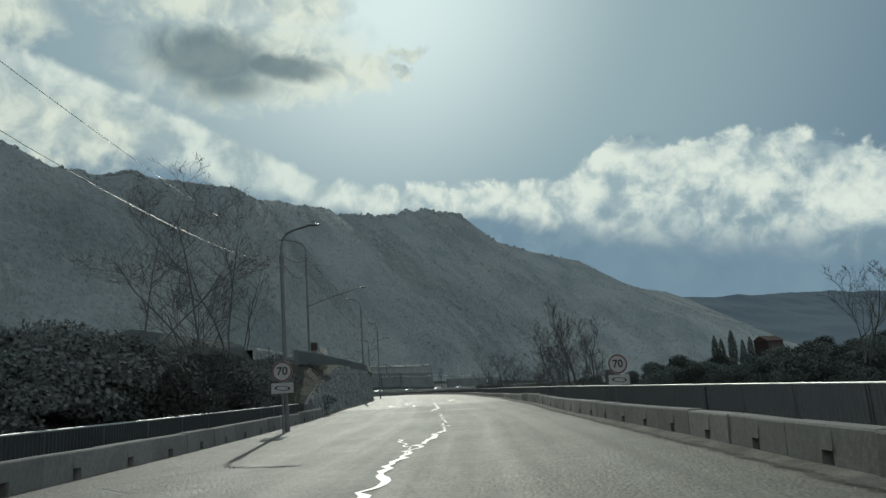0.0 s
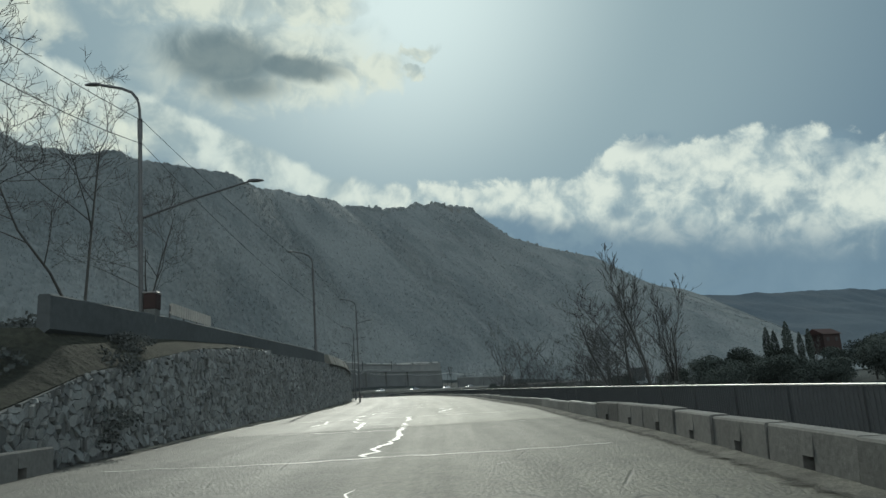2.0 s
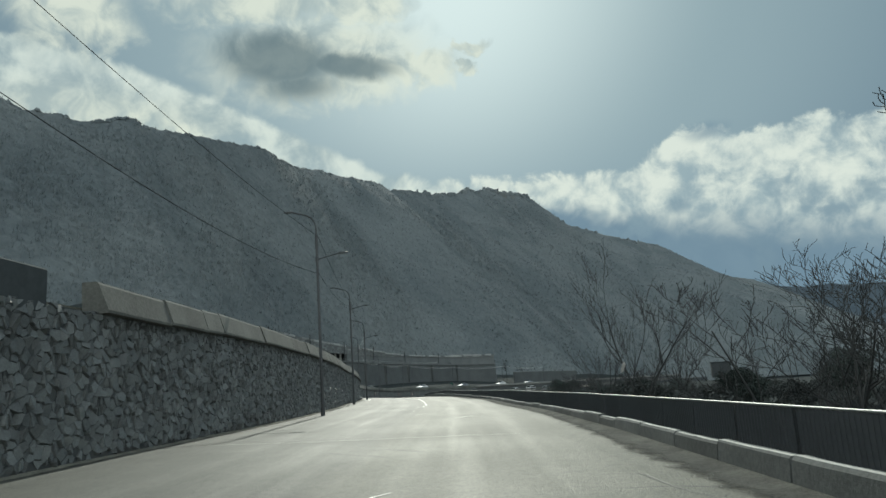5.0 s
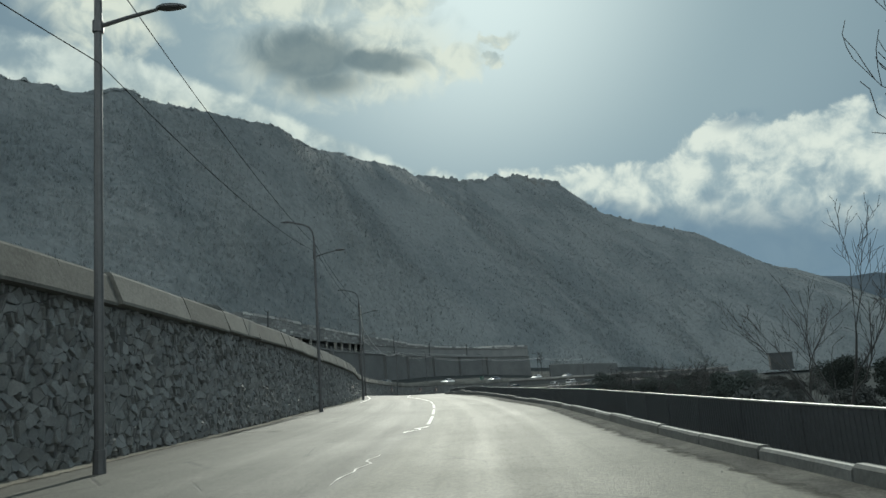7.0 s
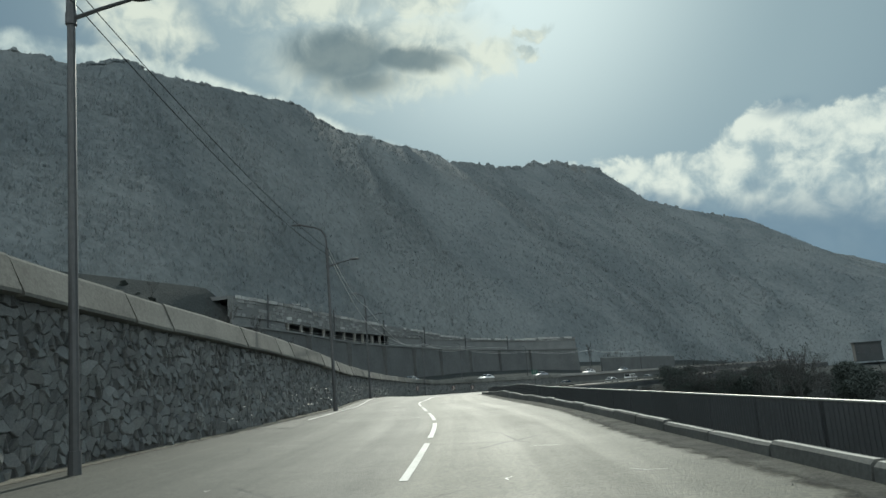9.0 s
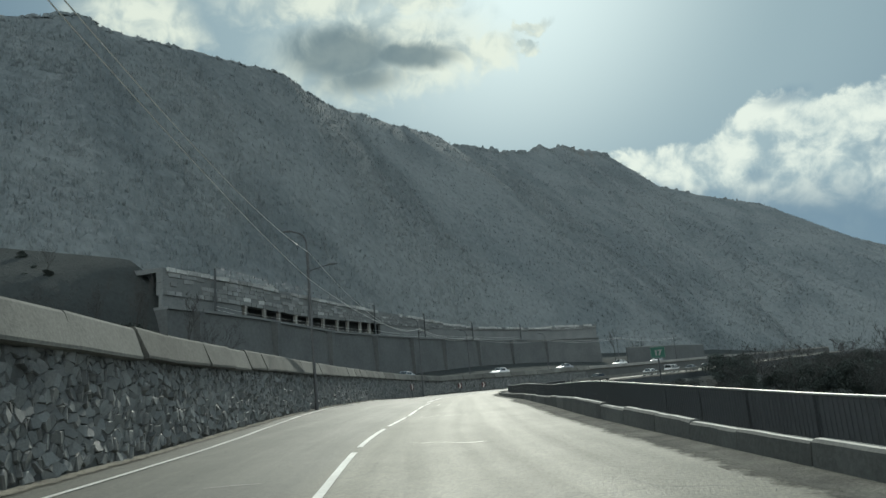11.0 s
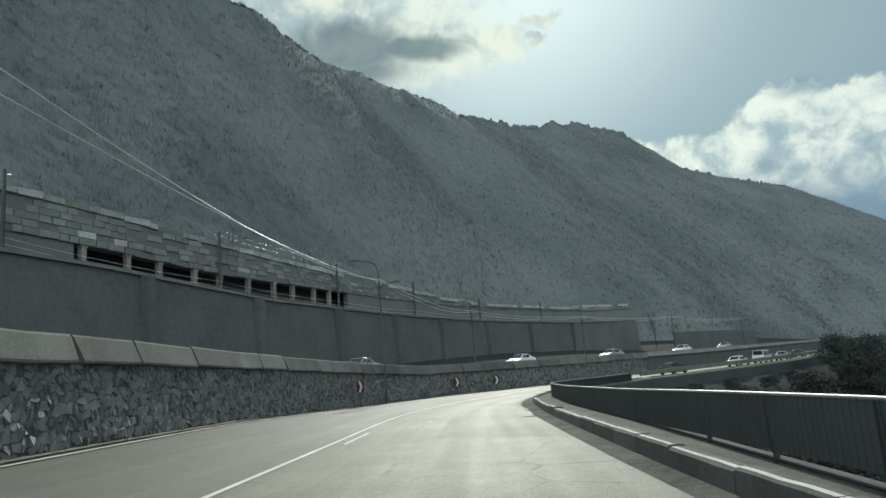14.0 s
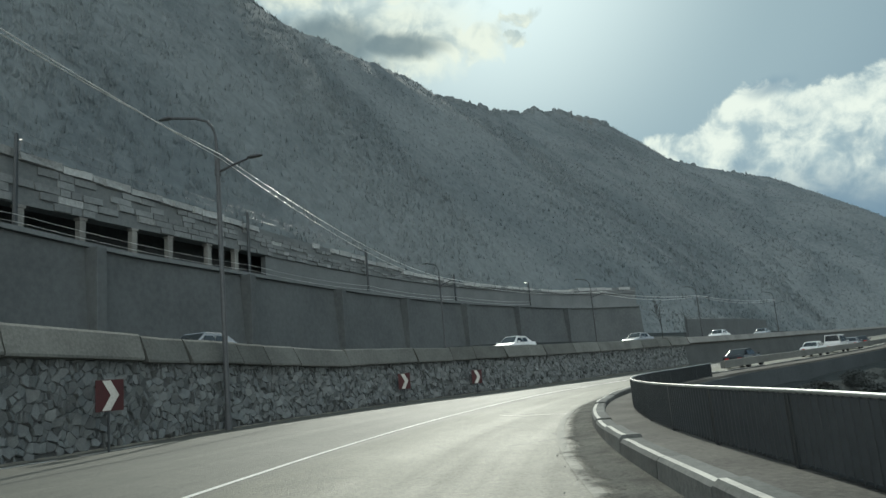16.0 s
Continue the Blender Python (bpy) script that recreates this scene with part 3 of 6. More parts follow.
def build_wall():
    L = cut(WALL, 41, 560)

    def body(i, y):
        g = road_z(L[i, 0], L[i, 1])
        t = stone_top(y)
        return [(0, g - 0.4), (0.25, t), (1.2, t), (1.2, g - 0.4)]
    wall = sweep("wall_stone", L, body, M_MORTAR, base=[0.0] * len(L))
    tagged(wall, "long rubble stone retaining wall beside the road", "wall", kind="structure")
    L2 = cut(WALL, 300, 560)

    def cap(i, y):
        t = top_z(y)
        return [(0.1, t - 0.68), (-0.06, t - 0.62), (0.2, t), (0.6, t), (0.6, t - 0.68)]
    far_cap = sweep("parapet_far", L2, cap, M_CONCRETE, base=[0.0] * len(L2))
    tagged(far_cap, "grey concrete parapet capping the far wall", "parapet", kind="structure")
    L3 = cut(WALL, -120, 560)

    def deck(i, y):
        t = top_z(y) - 0.62
        inner = float(np.interp(y, [40, 44.9, 45.3, 52, 62, 68], [8.0, 4.3, 2.0, 1.7, 1.1, 0.7]))
        return [(inner, t - 0.2), (inner, t), (12.5, t + 0.1), (12.5, t - 0.6)]
    ob = sweep("upper_road", L3, deck, M_ASPHALT, base=[0.0] * len(L3))
    tagged(ob, "upper asphalt carriageway behind the parapet", "road", kind="structure")
    L4 = cut(WALL, -120, 68)

    def bank(i, y):
        t = top_z(y) - 0.58
        inner = float(np.interp(y, [40, 44.9, 45.3, 52, 62, 68], [8.2, 4.5, 2.0, 1.7, 1.1, 0.75]))
        low = float(np.interp(y, [39.5, 41], [0.15, 0.9])) if y < 41 else stone_top(y) + 0.03
        start = float(np.interp(y, [39, 41, 44], [0.9, 0.45, 0.32]))
        return [(start, -0.5), (start, low), (max(inner * 0.55 + 0.4, start + 0.2), max(low, (low + t) / 2 + 0.2)), (max(inner, start + 0.4), max(t, low)), (max(inner, start + 0.4), -0.5)]
    ob = sweep("embankment", L4, bank, M_GRASS, base=[0.0] * len(L4))
    tagged(ob, "dry grass embankment below the upper road", "bank", kind="structure")
    return wall


def clip(poly, nx, nz, d):
    """The part of a convex outline where nx * x + nz * z is below d."""
    out = []
    for i in range(len(poly)):
        p, q = poly[i], poly[(i + 1) % len(poly)]
        a, b = nx * p[0] + nz * p[1] - d, nx * q[0] + nz * q[1] - d
        if a <= 0:
            out.append(p)
        if (a < 0 < b) or (b < 0 < a):
            t = a / (a - b)
            out.append((p[0] + (q[0] - p[0]) * t, p[1] + (q[1] - p[1]) * t))
    return out


def stone_outlines(length, tall, rng, wide=0.16, high=0.31):
    """Close-fitting uneven outlines that fill a strip, each with its middle."""
    cols, rows = int(length / wide), int(tall / high)
    sites = {}
    for c in range(-2, cols + 2):
        for r in range(-2, rows + 2):
            sites[c, r] = ((c + 0.5 + rng.uniform(-0.46, 0.46)) * wide, (r + 0.5 + rng.uniform(-0.46, 0.46) + 0.5 * (c % 2)) * high, rng.uniform(0, 0.022))
    for c in range(cols):
        for r in range(rows):
            x, z, w = sites[c, r]
            poly = [(x - 0.5, z - 0.6), (x + 0.5, z - 0.6), (x + 0.5, z + 0.6), (x - 0.5, z + 0.6)]
            for dc in (-2, -1, 0, 1, 2):
                for dr in (-2, -1, 0, 1, 2):
                    if dc or dr:
                        o = sites[c + dc, r + dr]
                        nx, nz = o[0] - x, o[1] - z
                        poly = clip(poly, nx, nz, (o[0] ** 2 + o[1] ** 2 - x * x - z * z + w - o[2]) / 2)
                        if len(poly) < 3:
                            break
                if len(poly) < 3:
                    break
            if len(poly) >= 3:
                yield x, z, poly


def wall_pose(L, N, s, x, h, high, base):
    """The pose on the wall's face at arc length x and height h."""
    px, py = np.interp(x, s, L[:, 0]), np.interp(x, s, L[:, 1])
    nx, ny = np.interp(x, s, N[:, 0]), np.interp(x, s, N[:, 1])
    o = 0.25 * h / high
    turn = math.degrees(math.atan2(-nx, ny))
    return pose(px + nx * o, py + ny * o, base + h, -4, 0, turn)


def build_stones(wall):
    rng = random.Random(5)
    L = cut(WALL, 41.3, 300)
    N = normals(L)
    s = np.concatenate([[0], np.cumsum(np.linalg.norm(np.diff(L[:, :2], axis=0), axis=1))])
    verts, faces, single = [], [], 0
    for x, z, poly in stone_outlines(s[-1], 4.7, rng):
        y = float(np.interp(x, s, L[:, 1]))
        g = road_z(float(np.interp(x, s, L[:, 0])), y)
        high = stone_top(y) - g
        poly = clip(clip(poly, 0, 1, high + rng.uniform(-0.05, 0.04)), 0, -1, 0.05)
        if len(poly) < 3 or rng.random() < 0.02:
            continue
        rough = []
        for p, q in zip(poly, poly[1:] + poly[:1]):
            rough.append(p)
            if rng.random() < 0.55:
                t, e = rng.uniform(0.3, 0.7), rng.uniform(-0.01, 0.16)
                rough.append((p[0] + (q[0] - p[0]) * t + (x - (p[0] + q[0]) / 2) * e, p[1] + (q[1] - p[1]) * t + (z - (p[1] + q[1]) / 2) * e))
        poly = rough
        cx, cz = sum(p[0] for p in poly) / len(poly), sum(p[1] for p in poly) / len(poly)
        size = max(abs(p[0] - cx) + abs(p[1] - cz) for p in poly)
        if size < 0.07:
            continue
        k1 = 1 - min(0.2, rng.uniform(0.005, 0.013) / size * 1.6)
        k2 = k1 - rng.uniform(0.06, 0.16)
        d, tx, tz = rng.uniform(0.01, 0.09), rng.gauss(0, 0.3), rng.gauss(0, 0.16)
        n = len(poly)
        flat = [(p[0] - cx, p[1] - cz) for p in poly]
        v = [(u * k1, 0.02, h * k1) for u, h in flat] + [(u * k1, -d * 0.6 + u * tx * 0.6 + h * tz * 0.6, h * k1) for u, h in flat]
        v += [(u * k2, -d + u * tx + h * tz, h * k2) for u, h in flat]
        f = [(r + i, r + (i + 1) % n, r + n + (i + 1) % n, r + n + i) for r in (0, n) for i in range(n)] + [tuple(range(2 * n, 3 * n))]
        m = wall_pose(L, N, s, cx, max(0.0, cz), high, g)
        if 101.5 < y < 111 and single < 300 and cz < 3.2:
            me = bpy.data.meshes.new("stone")
            me.from_pydata(v, [], f)
            me.materials.append(M_STONE)
            shared("stone", me, wall, m)
            single += 1
        else:
            k = len(verts)
            verts.extend(m @ Vector(p) for p in v)
            faces.extend(tuple(q + k for q in face) for face in f)
    ob = mesh_object("rubble_facing", verts, faces, M_STONE_MANY, wall)
    ob["kind"] = "stuff"


def build_parapet():
    rng = random.Random(8)
    parapet = thing("parapet")
    tagged(parapet, "grey concrete parapet panels capping the stone wall, some tilted", "parapet", kind="structure")
    first = cut(WALL, 45.2, 84)

    def back(y):
        return float(np.interp(y, [45, 52, 62, 68], [1.5, 1.2, 0.6, 0.0]))
    ob = sweep("cast_wall", first, lambda i, y: [(o + back(y), h) for o, h in ((0.2, -0.95), (0.22, -0.04), (0.26, 0), (0.52, 0), (0.56, -0.04), (0.56, -1.2))], M_CONCRETE_DARK, parapet, base=[top_z(p[1]) + 0.22 * back(p[1]) for p in first])
    ob["label"] = "dark stained cast concrete with a pale worn top edge"
    L = cut(WALL, 84.2, 301)
    N = normals(L)
    s = np.concatenate([[0], np.cumsum(np.linalg.norm(np.diff(L[:, :2], axis=0), axis=1))])
    x = 0.0
    while x < s[-1] - 2:
        w = rng.choice((rng.uniform(1.6, 2.6), rng.uniform(2.4, 3.6), rng.uniform(3.6, 6.2)))
        lean, drop, push = rng.uniform(-0.03, 0.03), rng.uniform(-0.02, 0.02), rng.uniform(-0.02, 0.02)
        verts, faces, m = [], [], 0
        slant = rng.uniform(-0.05, 0.38)
        for u in (0.012, 0.5, 0.988):
            t = min(x + w * u, s[-1])
            px, py = np.interp(t, s, L[:, 0]), np.interp(t, s, L[:, 1])
            nx, ny = np.interp(t, s, N[:, 0]), np.interp(t, s, N[:, 1])
            z = top_z(py) + drop + lean * (u - 0.5) * w * 0.35 + rng.uniform(-0.012, 0.012)
            prof = [(0.16, -0.8), (-0.05, -0.78), (-0.06, -0.71), (0.16, -0.065), (0.215, 0), (0.57, 0), (0.6, -0.03), (0.62, -0.8)]
            m = len(prof)
            verts += [(px + nx * (o + push) - ny * slant * h, py + ny * (o + push) + nx * slant * h, z + h) for o, h in prof]
        for i in range(2):
            for j in range(m):
                a, b = i * m + j, i * m + (j + 1) % m
                faces.append((a, b, b + m, a + m))
        faces += [tuple(range(m)), tuple(range(2 * m, 3 * m))[::-1]]
        mesh_object("panel", verts, faces, M_PARAPET, parapet)
        x += w


# ---------------------------------------------------------------- right-hand edge
FENCE_Y = [-120, 100, 130, 150, 165, 176, 181, 186, 193, 204, 208, 215, 222, 228, 233, 240, 262, 320, 600]
FENCE_Z = [1.03, 1.05, 1.08, 1.02, 1.02, 1.1, 1.1, 1.02, 0.84, 0.79, 0.71, 0.54, 0.41, 0.29, 0.23, 0.08, -0.35, -0.45, -0.45]
KERB_HIGH_Y = [-120, 50, 58, 66, 73, 90, 105, 140, 165, 177, 184, 192, 204, 232, 240, 600]
KERB_HIGH_Z = [0.48, 0.48, 0.42, 0.38, 0.34, 0.28, 0.23, 0.26, 0.36, 0.52, 0.46, 0.38, 0.34, 0.34, 0.26, 0.26]
FENCE = spline((KERB[:, :2] - normals(KERB) * np.interp(KERB[:, 1], [185, 200, 245, 275], [1.7, 1.12, 1.12, 1.6])[:, None])[::3])
FENCE_LEFT = np.column_stack([offset(WALL, 0.75)])


def fence_z(y):
    return float(np.interp(y, FENCE_Y, FENCE_Z))


def rail_drop(y):
    """From the handrail down to the bottom rail."""
    return float(np.interp(y, [195, 214], [1.0, 0.71]))


def kerb_z(x, y):
    return road_z(x, y) + float(np.interp(y, KERB_HIGH_Y, KERB_HIGH_Z))


def footway_z(x, y):
    return min(kerb_z(x, y) - float(np.interp(y, [150, 195, 216], [0.42, 0.34, 0.1])), fence_z(y) - rail_drop(y) - 0.07)


def build_edge():
    L = cut(KERB, 49.6, 560)
    rng = random.Random(3)
    kerb = thing("kerb")
    tagged(kerb, "low chipped concrete kerb along the footway", "kerb", kind="structure")
    N = normals(L)
    s = np.concatenate([[0], np.cumsum(np.linalg.norm(np.diff(L[:, :2], axis=0), axis=1))])
    x = 0.0
    while x < s[-1] - 3:
        w = rng.uniform(1.9, 2.5) if x < 250 else 12
        verts, faces, m = [], [], 0
        n = 4
        drop, edge = rng.uniform(-0.03, 0.03), rng.uniform(0.03, 0.05)
        for i in range(n + 1):
            t = min(x + w * (0.011 + 0.978 * i / n), s[-1])
            px, py = np.interp(t, s, L[:, 0]), np.interp(t, s, L[:, 1])
            nx, ny = np.interp(t, s, N[:, 0]), np.interp(t, s, N[:, 1])
            z = kerb_z(px, py) + drop + rng.uniform(-0.005, 0.005)
            g = road_z(px, py) - 0.25
            c = edge + rng.uniform(-0.008, 0.008)
            thick = float(np.interp(py, [120, 200, 216], [0.2, 0.22, 0.34]))
            prof = [(0.04, g - z), (0.0, -c), (-c, 0), (-c - 0.075, 0.002), (-thick + rng.uniform(0.02, 0.05), 0), (-thick, -0.03), (-thick - 0.02, g - z)]
            m = len(prof)
            verts += [(px + nx * o, py + ny * o, z + h) for o, h in prof]
        for i in range(n):
            for j in range(m):
                a, b = i * m + j, i * m + (j + 1) % m
                faces.append((a, b, b + m, a + m))
        faces += [tuple(range(m)), tuple(range(n * m, (n + 1) * m))[::-1]]
        stone = mesh_object("kerb_stone", verts, faces, M_CONCRETE_KERB, kerb)
        stone.data.materials.append(M_LIMEWASH)
        for i in range(n):
            stone.data.polygons[i * m + 2].material_index = 1
        x += w
    L = cut(KERB, -100, 560)
    base = [footway_z(p[0], p[1]) for p in L]
    back = np.interp(L[:, 1], [185, 200, 245, 275], [2.1, 1.45, 1.45, 2.0])
    ob = sweep("pavement", L, lambda i, y: [(-0.19, -0.6), (-0.19, 0.0), (-0.8, 0.02), (-back[i], 0.0), (-back[i] - 0.05, -0.8)], M_FOOTWAY, base=base)
    skirt = sweep("wall_below_railing", L, lambda i, y: [(-back[i] - 0.056, -0.12), (-back[i] - 0.3, -0.12), (-back[i] - 0.7, -4.5), (-back[i] - 0.056, -4.5)], M_CONCRETE_DARK, base=base)
    tagged(skirt, "dark concrete retaining wall below the railing", "wall", kind="structure")
    tagged(ob, "narrow worn concrete footway between kerb and fence", "pavement", kind="structure")
    # dirt that has gathered against the kerb
    L = spline(cut(KERB, -40, 300), 0.3)
    N = normals(L)

    def heap(name, line, way, mat, width):
        """A strip of dirt that thins out away from its edge."""
        across = normals(line) * way
        verts, faces, share = [], [], []
        for i in range(len(line)):
            wide = width(line[i, 1])
            for u, h in ((0.0, 0.05), (0.5, 0.022), (1.35, 0.005)):
                x, y = line[i, 0] + across[i, 0] * wide * u, line[i, 1] + across[i, 1] * wide * u
                verts.append((x, y, road_z(x, y) + h))
                share.append((u, i * 0.3))
        for i in range(len(line) - 1):
            for j in range(2):
                a = i * 3 + j
                faces.append((a, a + 1, a + 4, a + 3) if way > 0 else (a, a + 3, a + 4, a + 1))
        ob = mesh_object(name, verts, faces, mat, smooth=True)
        layer = ob.data.uv_layers.new(name="share").data
        for loop in ob.data.loops:
            layer[loop.index].uv = share[loop.vertex_index]
        return ob
    ob = heap("gutter_dirt", L, 1.0, M_SOIL, lambda y: (0.66 + 0.25 * noise.noise(Vector((y * 0.09, 2.0, 0)))) * float(np.interp(y, [50, 90, 130, 180, 225, 245], [0.9, 1.15, 1.0, 1.4, 1.5, 1.0])))
    tagged(ob, "strip of dust and gravel along the kerb", "dirt", kind="stuff")
    ob = heap("wall_dust", spline(cut(WALL, 47, 300), 0.3), -1.0, M_DUST, lambda y: (0.42 if y < 180 else 0.3) + 0.2 * noise.noise(Vector((y * 0.11, 7.0, 0))))
    tagged(ob, "pale beige dust strip at the foot of the stone wall", "dirt", kind="stuff")
    verts, faces = [], []
    for _ in range(2600):
        i = rng.randrange(len(L))
        o = abs(rng.gauss(0.1, 0.5)) + 0.05
        x, y = L[i, 0] + N[i, 0] * o + rng.uniform(-0.5, 0.5) * N[i, 1], L[i, 1] + N[i, 1] * o - rng.uniform(-0.5, 0.5) * N[i, 0]
        r = rng.uniform(0.006, 0.022)
        k = len(verts)
        z = road_z(x, y) + r * 0.4
        verts += [(x + r, y, z), (x - r * 0.6, y + r * 0.8, z), (x - r * 0.5, y - r * 0.9, z), (x + r * 0.2, y + r * 0.1, z + r * rng.uniform(0.5, 1.1))]
        faces += [(k, k + 1, k + 3), (k + 1, k + 2, k + 3), (k + 2, k, k + 3)]
    ob = mesh_object("gravel", verts, faces, M_CONCRETE)
    tagged(ob, "loose grey gravel and chips along the kerb", "gravel", kind="stuff")


def barrier_mesh():
    """A concrete block 2.26 m long with a square slot at its foot."""
    verts, faces = [], []

    def prism(x0, x1, low):
        prof = [(-0.2, low), (-0.17, 0.53), (-0.15, 0.56), (0.15, 0.56), (0.17, 0.53), (0.2, low)]
        k, m = len(verts), len(prof)
        for x in (x0, x1):
            verts.extend((x, y, z) for y, z in prof)
        for j in range(m):
            faces.append((k + j, k + (j + 1) % m, k + m + (j + 1) % m, k + m + j))
        faces.append(tuple(range(k, k + m))[::-1])
        faces.append(tuple(range(k + m, k + 2 * m)))
    prism(-1.13, -0.15, -0.1)
    prism(-0.15, 0.15, 0.23)
    prism(0.15, 1.13, -0.1)
    me = bpy.data.meshes.new("concrete_block")
    me.from_pydata(verts, [], faces)
    me.materials.append(M_BLOCK)
    return me


def build_barriers():
    rng = random.Random(2)
    me = barrier_mesh()
    for L, flip, group in ((cut(offset(KERB, -0.18), -24, 51), 0, "blocks along the footway"), (cut(offset(WALL, -0.1), -10, 43.5), 180, "blocks along the embankment")):
        for x, y, h in along(L, 2.31):
            ob = new("concrete_block", me)
            z = road_z(x, y) if flip else road_z(x, y)
            ob.matrix_world = pose(x, y, z + rng.uniform(-0.02, 0.015), rng.uniform(-1, 1), rng.uniform(-0.5, 0.5), h + flip + rng.uniform(-1.2, 1.2))
            tagged(ob, "weathered concrete barrier block with a square slot", "barrier", group)


def build_fence(name, L, top, group, near):
    """Steel railing: posts, two rails and thin upright bars."""
    fence = thing(name)
    tagged(fence, "dark steel railing with thin upright bars", "fence", group)
    for foot, mat, label in ((0.0, M_RAIL, "pale worn handrail"), (1.0, M_STEEL, "")):
        r = 0.026 - 0.001 * foot
        base = [top(p[1]) - foot * rail_drop(p[1]) for p in L]
        ob = sweep("rail", L, [(r * math.cos(a), -r + r * math.sin(a)) for a in np.linspace(0, 2 * math.pi, 10, endpoint=False)], mat, fence, base=base, smooth=True)
        if label:
            ob["label"] = label

    def upright(name, a, b, low):
        bm = bmesh.new()
        box(bm, -a, a, -b, b, low, -0.04)
        me = bpy.data.meshes.new(name)
        bm.to_mesh(me)
        bm.free()
        me.materials.append(M_STEEL)
        return me
    post, short_post = upright("post", 0.03, 0.03, -1.2), upright("post", 0.03, 0.03, -0.95)
    bar, short_bar = upright("bar", 0.01, 0.035, -1.02), upright("bar", 0.01, 0.035, -0.74)
    for x, y, h in along(L, 2.5):
        shared("post", post if y < 203 else short_post, fence, pose(x, y, top(y), 0, 0, h))
    verts, faces, count = [], [], 0
    for x, y, h in along(cut(L, -60, 300), 0.14):
        if near[0] < y < near[1] and count < 300:
            shared("bar", bar, fence, pose(x, y, top(y), 0, 0, h))
            count += 1
        else:
            k = len(verts)
            m = pose(x, y, top(y), 0, 0, h)
            me = bar if y < 203 else short_bar
            verts.extend(m @ v.co for v in me.vertices)
            faces.extend(tuple(i + k for i in f.vertices) for f in me.polygons)
    if verts:
        ob = mesh_object("bar_run", verts, faces, M_STEEL, fence)
        ob["kind"] = "stuff"


# ---------------------------------------------------------------- markings and cracks
def strip(points, widths, lift):
    """A flat ribbon on the road."""
    P = np.array(points, float)
    d = np.gradient(P, axis=0)
    d /= np.linalg.norm(d, axis=1, keepdims=True) + 1e-9
    verts, faces = [], []
    for i in range(len(P)):
        for sgn in (1, -1):
            x, y = P[i, 0] - d[i, 1] * widths[i] / 2 * sgn, P[i, 1] + d[i, 0] * widths[i] / 2 * sgn
            verts.append((x, y, road_z(x, y) + lift))
    for i in range(len(P) - 1):
        faces.append((2 * i, 2 * i + 1, 2 * i + 3, 2 * i + 2))
    return verts, faces


def build_markings():
    def painted(name, label, L, width, mat=M_PAINT):
        v, f = strip(L, [width] * len(L), 0.007)
        ob = mesh_object(name, v, f, mat)
        tagged(ob, label, "marking", "road markings", kind="structure")
    y = 118.6
    fine_centre = spline(CENTRE, 0.2)
    while y < 201:
        side = 0.0 if y < 198 else 0.14
        painted("centre_dash", "white centre dash, worn at its edges", cut(offset(fine_centre, side), y, min(y + 5.9, 203.2))[::2], 0.13)
        y += 6.95
    painted("centre_dash", "short worn remnant of a white centre dash", cut(offset(fine_centre, 0.15), 213, 217)[::2], 0.09)
    solid = CENTRE[:, :2] + CENTRE_N * np.interp(CENTRE[:, 1], [205, 222, 236, 250, 262, 300], [0.5, 0.52, 0.45, 0.7, 0.9, 0.6])[:, None]
    painted("centre_line", "worn solid white centre line", cut(solid, 204, 345), 0.11)
    verge = WALL[:, :2] - normals(WALL) * np.interp(WALL[:, 1], [150, 172, 188, 345], [1.25, 1.2, 0.62, 0.5])[:, None]
    painted("edge_line", "solid white edge line beside the stone wall", cut(verge, 150, 345), 0.13)
    # added strip standing for asphalt polished pale by tyres, not a painted line
    painted("edge_line_kerb", "pale tyre-polished arc curving along the kerb", cut(offset(KERB, 0.75), 224, 262), 0.16, M_POLISHED)


